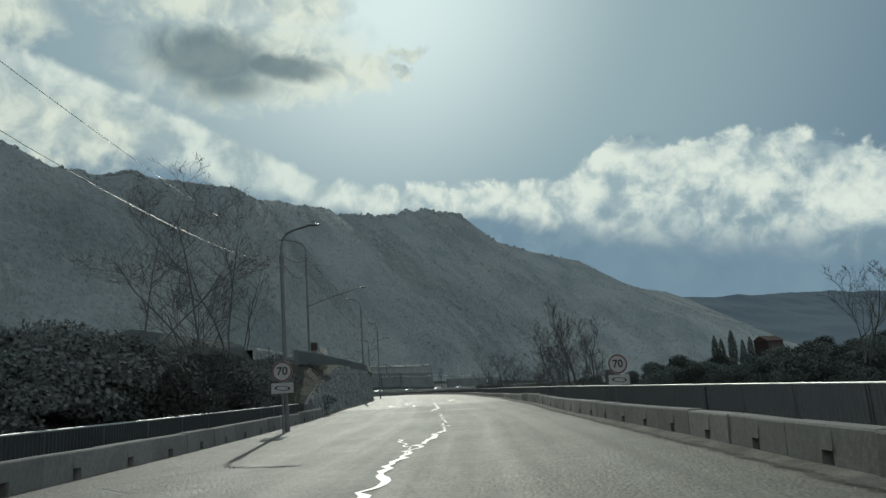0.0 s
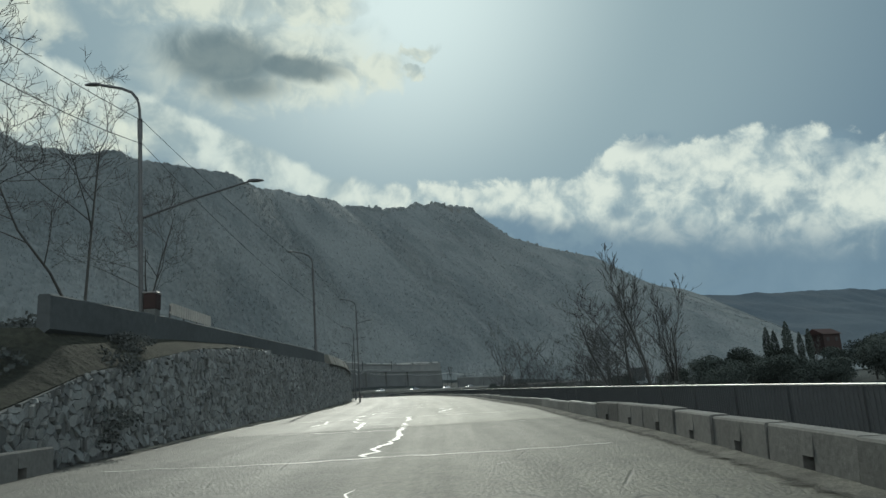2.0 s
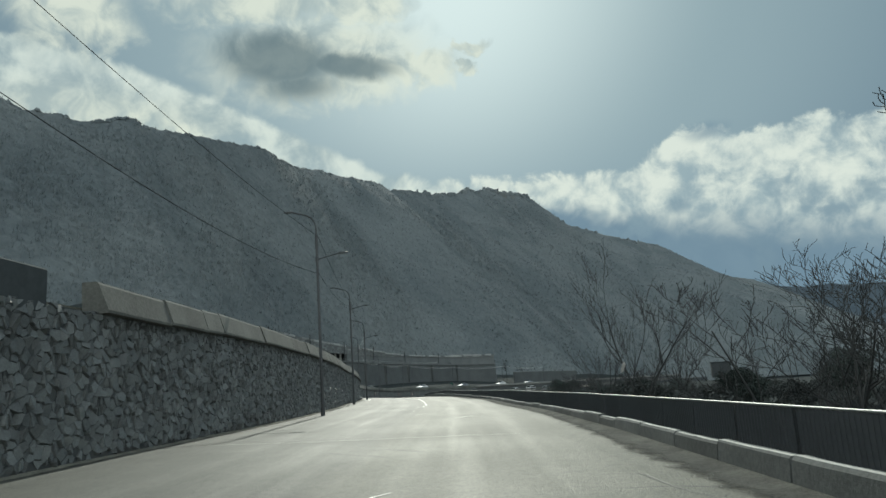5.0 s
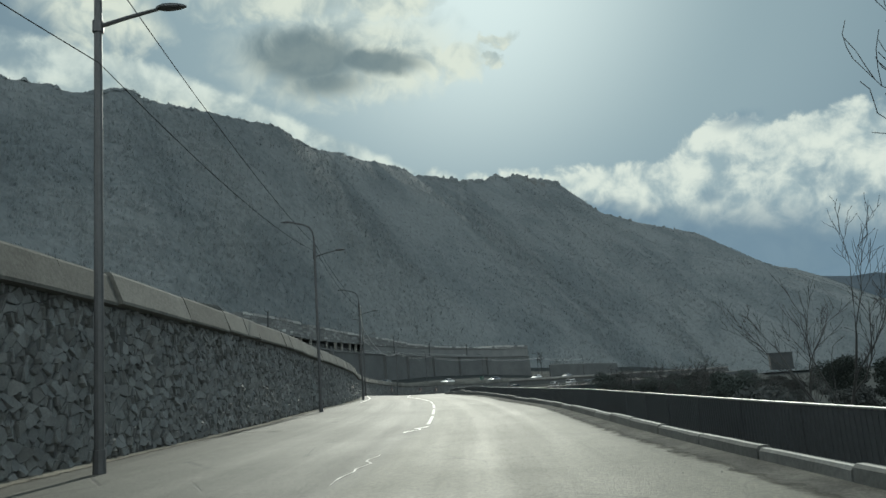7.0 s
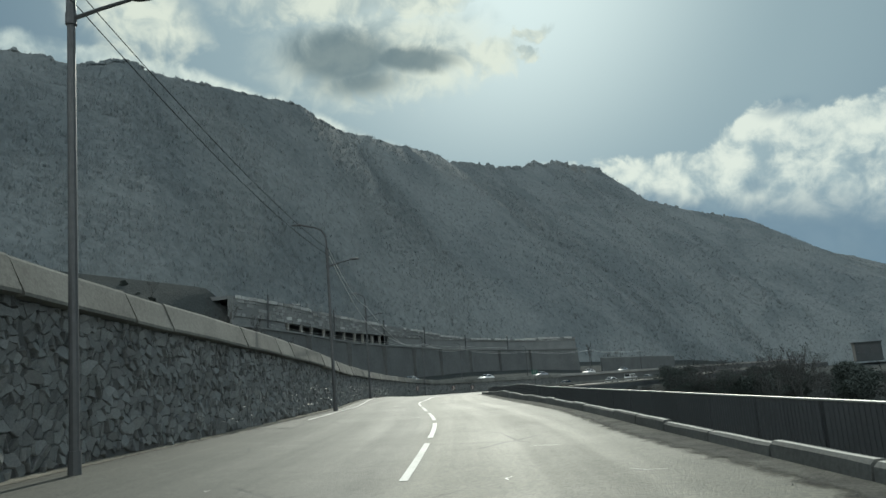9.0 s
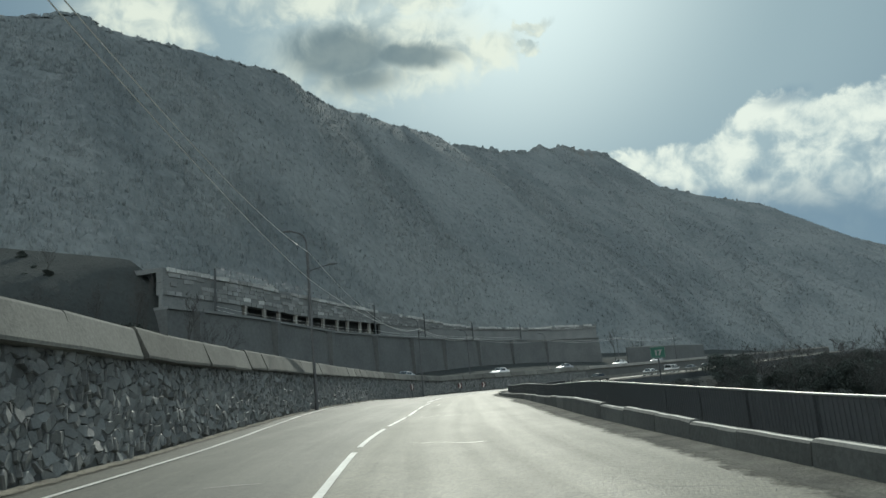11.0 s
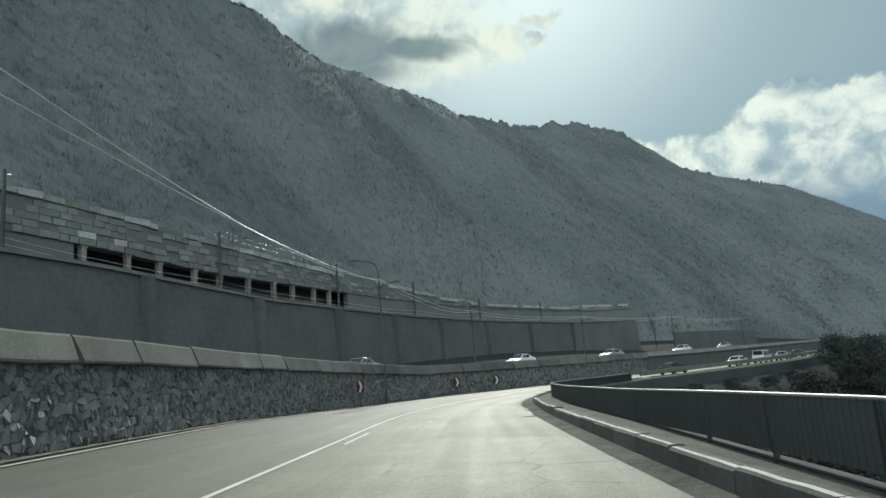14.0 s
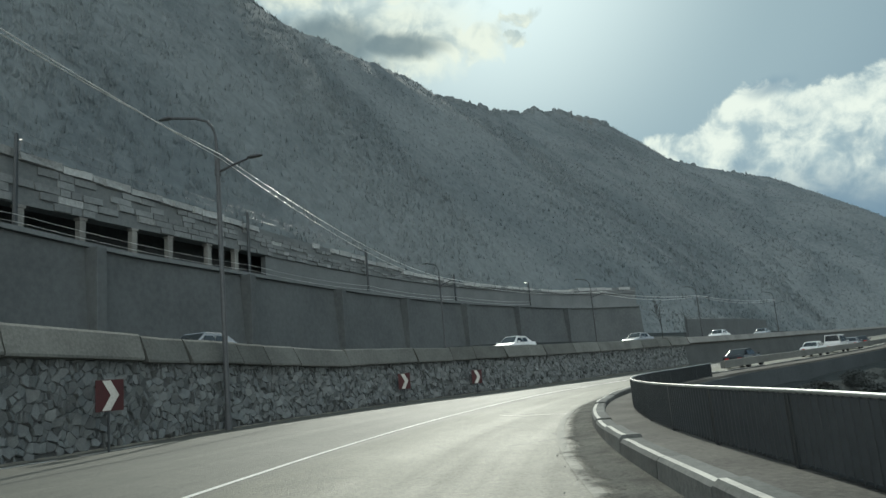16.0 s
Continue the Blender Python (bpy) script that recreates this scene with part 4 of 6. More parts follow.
def build_cracks():
    rng = random.Random(12)

    def crack(points, w, name="tar_crack"):
        pts = [np.array(points[0], float)]
        for a, b in zip(points[:-1], points[1:]):
            a, b = np.array(a, float), np.array(b, float)
            n = max(2, int(np.linalg.norm(b - a) / 0.35))
            side = np.array([-(b - a)[1], (b - a)[0]]) / np.linalg.norm(b - a)
            for i in range(1, n + 1):
                pts.append(a + (b - a) * i / n + side * rng.gauss(0, 0.09 * (i < n)))
        widths = [w * rng.uniform(0.35, 1.4) for _ in pts]
        widths[0] = widths[-1] = 0.01
        v, f = strip(pts, widths, 0.006)
        ob = mesh_object(name, v, f, M_SEAL_GLINT)
        tagged(ob, "tar-filled crack in the asphalt, its sun glint painted pale", "crack", "cracks in the road", kind="structure")
    crack([(-1.5, 7.0), (-1.4, 9.6), (-1.4, 12.8), (-1.3, 15.3), (-1.1, 17.3), (-0.9, 21.2), (-0.7, 23.8)], 0.17)
    crack([(-0.7, 23.8), (-0.85, 27), (-0.9, 30.0), (-1.3, 38)], 0.07)
    crack([(-1.35, 15.3), (-1.65, 18.6), (-1.9, 20.4)], 0.05)
    crack([(-1.8, 42.4), (-1.9, 44.9), (-1.7, 45.7), (-2.0, 51.0), (-2.2, 54.5)], 0.15)
    crack([(-7.4, 42.6), (-3.6, 42.1), (-1.7, 42.3), (0.6, 42.2), (3.2, 42.6)], 0.06)
    crack([(-6.4, 51.4), (-5.3, 51.1), (-1.9, 50.4)], 0.06)
    crack([(-6.0, 55.2), (-5.9, 57.2), (-6.2, 59.3)], 0.1)
    crack([(-3.6, 51.7), (-3.9, 54.1), (-4.0, 55.5), (-4.5, 56.8), (-5.0, 59.7)], 0.14)
    crack([(-3.9, 54.1), (-3.2, 54.3), (-2.6, 54.0)], 0.05)
    crack([(-4.0, 55.5), (-3.0, 55.9)], 0.05)
    crack([(-3.2, 52.3), (-2.2, 52.2)], 0.09)
    crack([(-2.3, 55.4), (-2.4, 57.2), (-2.4, 59.2)], 0.15)
    crack([(-8.2, 59.9), (-6.5, 59.6), (-3.8, 59.5), (-1.2, 59.2), (2.6, 59.0)], 0.07)
    crack([(-0.8, 61.6), (-1.4, 62.3), (-1.2, 63.8), (-0.9, 65.7), (-1.6, 67.4), (-1.4, 68.1)], 0.12)
    crack([(-5.3, 61.6), (-4.9, 65.2), (-4.1, 66.6)], 0.1)
    crack([(-5.2, 62.2), (-4.7, 64.5), (-3.8, 64.8)], 0.06)
    crack([(-7.4, 67.6), (-3.5, 67.0), (1.8, 66.6)], 0.05)
    crack([(-6, 71.6), (-2.6, 71.0)], 0.07)
    crack([(-7.0, 76.2), (-2.0, 75.4), (2.0, 75)], 0.05)
    crack([(-3.1, 73.2), (-3.4, 76.5), (-2.9, 78.4)], 0.07)
    crack([(-10.2, 88), (-6, 87.5), (-1.2, 87.2)], 0.04)
    crack([(-4.2, 97.5), (-3.6, 98.4), (-3.0, 97.9)], 0.08)
    crack([(-8.5, 115.2), (-8.3, 116.3), (-8.55, 116.9), (-8.4, 118.0)], 0.13)
    crack([(-7.4, 105.5), (-7.7, 109.5)], 0.03)
    crack([(-17.4, 179.5), (-20.5, 179.9), (-22.4, 179.6)], 0.06)
    crack([(-18.9, 167.8), (-16.2, 167.2)], 0.06)
    crack([(-25.8, 193.3), (-24.6, 194.0), (-24.9, 195.2)], 0.1)
    crack([(-30.8, 222.8), (-29.4, 222.4)], 0.05)
    crack([(-27.5, 246.5), (-31, 247.5)], 0.06)
    for _ in range(16):
        y = rng.uniform(20, 215)
        c = CENTRE[np.argmin(abs(CENTRE[:, 1] - y))]
        x = c[0] + rng.uniform(-6, 4)
        crack([(x, y), (x + rng.uniform(-1.2, 1.2), y + rng.uniform(-0.4, 0.8))], 0.045)


def build_chips():
    """Scraps of white paint left on the outer lane of the bend."""
    rng = random.Random(31)
    for x, y, long, wide in ((-29.17, 225.07, 0.2, 0.16), (-29.6, 227.8, 0.14, 0.08), (-27.64, 221.1, 0.12, 0.07), (-28.6, 228.0, 0.12, 0.06), (-26.6, 212.2, 0.32, 0.1), (-24.0, 206.9, 0.26, 0.08), (-24.4, 205.3, 0.16, 0.07), (-26.2, 216.0, 0.1, 0.06)):
        pts = []
        for i in range(9):
            a = i * 2 * math.pi / 9
            px, py = x + math.cos(a) * long * rng.uniform(0.6, 1.15), y + math.sin(a) * wide * rng.uniform(0.6, 1.15)
            pts.append((px, py, road_z(px, py) + 0.006))
        ob = mesh_object("paint_chip", pts, [tuple(range(9))], M_PAINT)
        tagged(ob, "small scrap of white paint on the asphalt", "marking", "scraps of road paint", kind="structure")


wall_object = build_wall()
build_edge()
build_markings()
build_cracks()
build_chips()

# ---------------------------------------------------------------- land
RIDGE_XY = np.array([(-330, -700), (-290, -200), (-230, 160), (-190, 250), (-150, 300), (-126, 391), (-131, 466), (-109, 617), (-77, 744), (-30, 865), (11, 960), (226, 1081), (300, 1237), (370, 1340), (470, 1440), (560, 1520)], float)
RIDGE_U = [-2, -1, 0, 1, 1.2, 1.4, 1.5, 1.65, 1.8, 1.94, 2.05, 2.09, 2.13, 2.2, 2.4, 2.55, 2.67, 2.94, 3.2, 3.4, 3.8, 4.0, 4.15, 4.32, 4.42, 4.5, 4.68, 4.77, 4.94, 4.97, 5.1,
           5.27, 5.45, 5.82, 6.05, 6.3, 6.45, 6.5, 6.6, 6.9, 7.1, 7.2, 7.7, 7.86, 8.0, 8.015, 8.03, 8.12, 8.21, 8.25, 8.54, 8.8, 8.85, 8.97, 9.03, 9.8, 10.2, 11.4, 11.6, 11.8, 12.2, 13]
RIDGE_Z = [120, 118, 116, 113, 111, 107.5, 104.7, 104.7, 104.6, 107, 111.2, 112, 110, 111, 115.3, 117.2, 119.5, 124.8, 126.6, 129, 134.8, 140, 144.8, 149.5, 152, 156.5, 160.5, 164, 168.2, 163.2, 170,
           174, 179, 189, 196.8, 205, 214.4, 215.6, 216, 227.5, 230, 230.3, 240.3, 241.5, 245.5, 239, 231.5, 222.5, 213, 207.2, 193.2, 185, 183.5, 170, 166, 164.5, 165.5, 166, 164.5, 153, 110, -6]
FOOT_XY = np.array([(-180, -700), (-165, -200), (-150, 120), (-125, 195), (-98, 258), (-72, 371), (-35, 436), (45, 540), (95, 640), (140, 730), (220, 800), (420, 880), (560, 1000), (640, 1150), (700, 1300), (720, 1450)], float)
FOOT_Z = [16, 18, 20, 20, 20, 15, 6, -5, -6, -6, -6, -6, -6, -6, -6, -6]


def lerp_line(P, u):
    i = int(min(max(math.floor(u), 0), len(P) - 2))
    f = u - i
    return P[i] * (1 - f) + P[i + 1] * f


def hill_point(u, v):
    """A place on the mountainside: u along the ridge (0 at its third point), v from the crest down."""
    a, b = lerp_line(RIDGE_XY, u + 2), lerp_line(FOOT_XY, u + 2)
    za, zb = float(np.interp(u, RIDGE_U, RIDGE_Z)), float(np.interp(u, range(-2, 14), FOOT_Z))
    x, y = a + (b - a) * v
    z = za + (zb - za) * (v ** 1.06)
    run = float(np.linalg.norm(b - a))
    fade = min(1.0, v * 7) * min(1.0, (1 - v) * 5 + 0.15)
    q = Vector((x, y, z))
    n = noise.fractal(q * 0.012, 1.0, 2.1, 5) * run * 0.018 + noise.fractal(q * 0.05, 1.0, 2.0, 4) * 0.7
    gully = abs(noise.noise(Vector((u * 3.1, v * 0.8, 0.7)))) * run * 0.008
    z += (n * 0.8 - gully) * fade * 0.9
    if v < 0.02:
        z += noise.fractal(Vector((x, y, 0)) * 0.09, 1.0, 2.0, 3) * 0.9 + max(0, noise.noise(Vector((x, y, 4)) * 0.23)) * 1.3
    return x, y, z


def build_mountain():
    us = np.concatenate([np.linspace(-2, 0.8, 30), np.linspace(0.85, 9.1, 560), np.linspace(9.15, 13, 60)])
    vs = np.concatenate([[0], np.linspace(0.012, 0.2, 14), np.linspace(0.22, 1, 46)])
    verts, faces = [], []
    cols = len(vs) + 2
    for u in us:
        x, y, z = hill_point(u, 0)
        a, b = lerp_line(RIDGE_XY, u + 2), lerp_line(FOOT_XY, u + 2)
        back = a - (b - a) * 0.6
        verts.append((back[0], back[1], z - 0.62 * abs(z) - 8))
        verts.extend(hill_point(u, v) for v in vs)
        d = (b - a) / np.linalg.norm(b - a)
        verts.append((b[0] + d[0] * 4, b[1] + d[1] * 4, -6.0))
    for i in range(len(us) - 1):
        for j in range(cols - 1):
            k = i * cols + j
            faces.append((k, k + 1, k + cols + 1, k + cols))
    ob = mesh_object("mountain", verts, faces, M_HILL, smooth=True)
    tagged(ob, "steep scrub-covered mountainside with a rocky crest", "mountain", kind="structure")
    # bare scrub and small trees on the slope
    rng = random.Random(21)
    verts, faces = [], []

    def clump(x, y, z, r, h):
        k = len(verts)
        n = 5
        a0 = rng.random() * 6
        verts.append((x + rng.uniform(-0.3, 0.3) * r, y + rng.uniform(-0.3, 0.3) * r, z + h))
        for t, rr in ((0.5, 0.75), (-0.35, 1.15)):
            for i in range(n):
                a = a0 + 6.283 * i / n
                q = r * rr * rng.uniform(0.55, 1.25)
                verts.append((x + math.cos(a) * q, y + math.sin(a) * q, z + h * t * rng.uniform(0.6, 1.3)))
        for i in range(n):
            j = (i + 1) % n
            faces.append((k, k + 1 + i, k + 1 + j))
            faces.append((k + 1 + i, k + 1 + n + i, k + 1 + n + j, k + 1 + j))
    for _ in range(64000):
        u = rng.choice((rng.uniform(-0.6, 2.5), rng.uniform(0.5, 5.5), rng.uniform(2, 9), rng.uniform(5, 11.8)))
        v = rng.random() ** 0.8
        x, y, z = hill_point(u, v)
        drift = noise.noise(Vector((x, y, z)) * 0.025) + 0.6 * noise.noise(Vector((x, y, z)) * 0.09)
        if drift < -0.2 and rng.random() < 0.35:
            continue
        far = min(2.0, 0.55 + math.hypot(x, y - 100) / 520) * (1 + 0.5 * max(drift, 0))
        # a tuft of upright twigs
        for _ in range(4):
            c, r, h = rng.random() * 6.283, rng.uniform(0.05, 0.2) * far, rng.uniform(0.3, 1.0) * far
            px, py = x + rng.uniform(-0.8, 0.8) * far, y + rng.uniform(-0.8, 0.8) * far
            k = len(verts)
            lean_x, lean_y = rng.uniform(-0.5, 0.5) * h, rng.uniform(-0.5, 0.5) * h
            verts.extend(((px - math.cos(c) * r, py - math.sin(c) * r, z - 0.5), (px + math.cos(c) * r, py + math.sin(c) * r, z - 0.5), (px + lean_x, py + lean_y, z + h)))
            faces.append((k, k + 1, k + 2))
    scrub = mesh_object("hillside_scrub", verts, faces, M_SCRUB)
    tagged(scrub, "bare scrub covering the mountainside, painted blue-grey for haze", "scrub", kind="stuff")
    verts, faces = [], []
    for _ in range(900):
        u = rng.uniform(1.2, 11.6)
        if noise.noise(Vector((u * 7, 3, 1))) > -0.1:
            x, y, z = hill_point(u, 0.004)
            r = rng.uniform(0.5, 1.3) * (1 + 0.4 * (u > 5))
            clump(x, y, z - 0.3, r, r * rng.uniform(0.7, 1.3))
    rocks_v, rocks_f = [], []
    for _ in range(150):
        u = rng.choice((rng.uniform(5.4, 8.3), rng.uniform(7.0, 8.2), rng.uniform(5.0, 9.0)))
        x, y, z = hill_point(u, rng.uniform(0.0, 0.02))
        k, r, h = len(rocks_v), rng.uniform(1.2, 3.2), rng.uniform(0.8, 3.4) * (1.0 if u > 5 else 0.5)
        a0, n = rng.random() * 6, 6
        for t, rr in ((-2.0, 1.25), (0.55, 1.0), (1.0, 0.55)):
            for i in range(n):
                a = a0 + 6.283 * i / n
                q = r * rr * rng.uniform(0.7, 1.2)
                rocks_v.append((x + math.cos(a) * q, y + math.sin(a) * q, z + h * t + rng.uniform(-0.3, 0.3)))
        for lvl in (0, n):
            for i in range(n):
                j = (i + 1) % n
                rocks_f.append((k + lvl + i, k + lvl + j, k + lvl + n + j, k + lvl + n + i))
        rocks_f.append(tuple(range(k + 2 * n, k + 3 * n)))
    ob = mesh_object("crest_rocks", rocks_v, rocks_f, M_HILL)
    tagged(ob, "broken grey rock outcrops along the mountain crest", "rocks", kind="stuff")
    ob = mesh_object("crest_bushes", verts, faces, M_SCRUB, smooth=True)
    tagged(ob, "low bushes along the mountain crest", "scrub", kind="stuff")


def build_far_ridge():
    P = spline([(100, 1650, 120), (420, 1800, 185), (640, 1880, 204), (900, 2050, 218), (1250, 2300, 236), (1600, 2500, 252), (2300, 2700, 280), (3300, 2700, 290), (3900, 2300, 280)], 18.0)
    verts, faces = [], []
    vs = np.linspace(0, 1, 24)
    N = normals(P)
    for i, (x, y, z) in enumerate(P):
        z += noise.fractal(Vector((x, y, 0)) * 0.006, 1, 2, 4) * 7 + noise.noise(Vector((x, y, 3)) * 0.05) * 1.5
        for v in vs:
            qx, qy = x - N[i, 0] * v * 700, y - N[i, 1] * v * 700
            zz = z * (1 - v) ** 1.1 - 8 * v
            zz += noise.fractal(Vector((qx, qy, 1)) * 0.005, 1, 2, 5) * 30 * min(1, v * 5) * (1 - v)
            verts.append((qx, qy, zz))
    for i in range(len(P) - 1):
        for j in range(len(vs) - 1):
            k = i * len(vs) + j
            faces.append((k, k + 1, k + len(vs) + 1, k + len(vs)))
    ob = mesh_object("far_ridge", verts, faces, M_FAR_HAZE, smooth=True)
    tagged(ob, "wooded ridge across the valley, painted blue-grey for haze", "mountain", kind="structure")


def build_ground():
    xs = np.unique(np.concatenate([np.linspace(-4500, -300, 14), np.arange(-300, 100, 5), np.linspace(100, 500, 30), np.linspace(500, 4500, 20)]))
    ys = np.unique(np.concatenate([np.linspace(-4500, -120, 14), np.arange(-120, 470, 5), np.linspace(470, 1300, 40), np.linspace(1300, 4500, 16)]))
    X, Y = np.meshgrid(xs, ys)
    prof = np.interp(Y, PROFILE_Y, PROFILE_Z)
    wx = np.interp(Y, WALL[:, 1], WALL[:, 0])
    kx = np.interp(Y, KERB[:, 1], KERB[:, 0])
    right = np.clip((X - kx - 4) / 12, 0, 1)
    Z = prof - 1.0 - 5 * right * right * (3 - 2 * right)
    rise = np.clip((X - kx - 22) / 90, 0, 1) * np.clip((260 - Y) / 120, 0, 1)
    Z = Z + 8.5 * rise
    up = np.clip((wx - 12.8 - X) / 4, 0, 1)
    deck = np.array([top_z(y) for y in ys])[:, None]
    Z = np.where(X < wx - 8, np.minimum(Z + (deck + 1.0) * up + np.clip(wx - 17 - X, 0, 60) * 0.12, 30), Z)
    for i in range(X.shape[0]):
        for j in range(X.shape[1]):
            if X[i, j] > kx[i, j] + 8:
                Z[i, j] += noise.fractal(Vector((X[i, j] * 0.03, Y[i, j] * 0.03, 0.3)), 1, 2, 4) * 0.8
    verts = np.stack([X, Y, Z], -1).reshape(-1, 3)
    w = len(xs)
    faces = [(r * w + c, r * w + c + 1, r * w + c + w + 1, r * w + c + w) for r in range(len(ys) - 1) for c in range(w - 1)]
    ob = mesh_object("ground", verts, faces, M_GROUND, smooth=True)
    tagged(ob, "rough scrubby valley floor reaching to the hills", "ground", kind="structure")


build_ground()
build_mountain()
build_far_ridge()

# ---------------------------------------------------------------- gallery on the hillside
GALLERY = spline([(-68.0, 228.5), (-67, 235), (-64.7, 256), (-62, 277), (-57, 310), (-49.5, 338), (-41, 358), (-32, 376), (-17, 391)], 1.0)
CREST_Y = [221, 247, 258, 270, 290, 312, 313, 322, 323, 334, 335, 377, 378, 392]
CREST_Z = [18.5, 18.1, 17.6, 17.15, 16.6, 16.15, 15.85, 15.65, 15.25, 15.05, 14.8, 14.7, 15.2, 15.2]
SILL, HEAD = 11.35, 13.75


def crest_z(y):
    return float(np.interp(y, CREST_Y, CREST_Z))


def head_z(y):
    return HEAD + float(np.interp(y, [221, 247, 262, 400], [1.2, 0.7, 0.05, 0.0]))


def sill_z(y):
    return SILL + float(np.interp(y, [221, 247, 272, 400], [2.1, 1.5, 0.2, -0.5]))


def build_gallery():
    """A railway gallery on the slope: masonry on short columns, above a tall retaining wall."""
    z = [0.0] * len(GALLERY)
    wall = sweep("wall_retaining", GALLERY, lambda i, y: [(-1.5, -3), (-0.5, sill_z(y) - 0.35), (4.0, sill_z(y) - 0.35), (4.0, crest_z(y) - 1.2), (9, crest_z(y) - 0.6), (9, -3)], M_RETAIN, base=z)
    tagged(wall, "tall dark concrete retaining wall below the gallery", "wall", kind="structure")
    gallery = thing("gallery")
    tagged(gallery, "weathered stone railway gallery with short columns and pale coping", "gallery", kind="structure")
    sweep("lintel", GALLERY, lambda i, y: [(0.06, head_z(y)), (0.06, crest_z(y) - 0.6), (1.2, crest_z(y) - 0.6), (1.2, head_z(y))], M_GALLERY, gallery, base=z)
    sweep("roof", GALLERY, lambda i, y: [(0.02, crest_z(y) - 0.6), (0.02, crest_z(y) - 0.12), (8.5, crest_z(y) + 0.3), (8.5, crest_z(y) - 0.6)], M_GALLERY, gallery, base=z)
    sweep("ledge", GALLERY, lambda i, y: [(-0.85, sill_z(y) - 0.34), (-0.85, sill_z(y)), (3.9, sill_z(y)), (3.9, sill_z(y) - 0.34)], M_GALLERY, gallery, base=z)
    for y0, y1 in ((220, 245), (290.4, 392)):
        run = cut(GALLERY, y0, y1)
        sweep("infill", run, lambda i, y: [(0.2, sill_z(y)), (0.2, head_z(y)), (0.8, head_z(y)), (0.8, sill_z(y))], M_GALLERY, gallery, base=[0.0] * len(run))
    y = 245.5
    while y < 291:
        i = int(np.argmin(abs(GALLERY[:, 1] - y)))
        n = normals(GALLERY)[i]
        bm = bmesh.new()
        box(bm, -0.27, 0.27, -0.25, 0.25, sill_z(y), head_z(y), 0.03)
        box(bm, -0.36, 0.36, -0.3, 0.3, head_z(y) - 0.22, head_z(y) - 0.003, 0.02)
        ob = part("column", bm, M_CONCRETE, gallery)
        ob.matrix_local = pose(GALLERY[i, 0] + n[0] * 0.35, GALLERY[i, 1] + n[1] * 0.35, 0, 0, 0, math.degrees(math.atan2(-n[0], n[1])))
        y += 4.55
    for y in np.arange(233.8, 390, 17.45):
        i = int(np.argmin(abs(GALLERY[:, 1] - y)))
        n = normals(GALLERY)[i]
        bm = bmesh.new()
        box(bm, -0.45, 0.45, -1.7, 0.2, -2, sill_z(y) - 0.36, 0.04)
        ob = part("rib", bm, M_RETAIN, wall)
        ob.matrix_local = pose(GALLERY[i, 0], GALLERY[i, 1], 0, 0, 0, math.degrees(math.atan2(-n[0], n[1])))
    rng = random.Random(4)
    meshes = []
    for k in range(10):
        bm = bmesh.new()
        box(bm, -0.5, 0.5, -0.07, 0.03, -0.5, 0.5, 0.02)
        for v in bm.verts:
            v.co.x += rng.uniform(-0.03, 0.03)
            v.co.z += rng.uniform(-0.05, 0.05)
            v.co.y *= rng.uniform(0.5, 1.3)
        me = bpy.data.meshes.new("block")
        bm.to_mesh(me)
        bm.free()
        me.materials.append(M_BLOCKWORK if k < 6 else M_COPING)
        meshes.append(me)
    count, verts, faces = 0, [], []
    for row in range(6):
        x = 0.3 + rng.random()
        s = np.concatenate([[0], np.cumsum(np.linalg.norm(np.diff(GALLERY, axis=0), axis=1))])
        while x < s[-1] - 2:
            w = rng.uniform(0.9, 3.4) if row == 5 else rng.uniform(0.8, 2.2)
            t = x + w / 2
            px, py = float(np.interp(t, s, GALLERY[:, 0])), float(np.interp(t, s, GALLERY[:, 1]))
            qx, qy = float(np.interp(t + 0.3, s, GALLERY[:, 0])), float(np.interp(t + 0.3, s, GALLERY[:, 1]))
            lo, hi = head_z(py), crest_z(py) - 0.62
            step = (hi - lo) / 5
            z0, z1 = (hi + 0.02, hi + 0.62 + rng.uniform(-0.1, 0.06)) if row == 5 else (lo + row * step, lo + (row + 1) * step)
            x += w + rng.uniform(0.02, 0.1)
            if rng.random() < (0.16 if row == 5 else 0.3):
                x += rng.uniform(0, 1.2)
                continue
            pale = row == 5 or rng.random() < 0.05
            me = meshes[6 + rng.randrange(4) if pale else rng.randrange(6)]
            m = pose(px, py, (z0 + z1) / 2, 0, 0, math.degrees(math.atan2(qy - py, qx - px))) @ Matrix.Diagonal((w * 0.98, 1.0 + (row == 5) * 2.2 + rng.random() * 0.6, (z1 - z0) * 0.93, 1))
            if count < 290 and 238 < py < 300:
                shared("block", me, gallery, m)
                count += 1
            else:
                k = len(verts)
                verts.extend(m @ v.co for v in me.vertices)
                faces.extend((tuple(i + k for i in f.vertices), pale) for f in me.polygons)
    ob = mesh_object("block_run", verts, [f for f, _ in faces], M_BLOCKWORK_MANY, gallery)
    ob.data.materials.append(M_COPING)
    ob.data.polygons.foreach_set("material_index", [int(p) for _, p in faces])
    ob["kind"] = "stuff"


def spur_point(a, b):
    """A point of the slope beside the gallery: a away from it, b up the slope."""
    rise = min(1.0, b * 4.6)
    x, y = -65.2 - 18 * a - 46 * b, 230.4 - 62 * a
    return x, y, 1.6 + 17.0 * (1 - a) ** 1.15 * rise * (2 - rise) + 9 * b


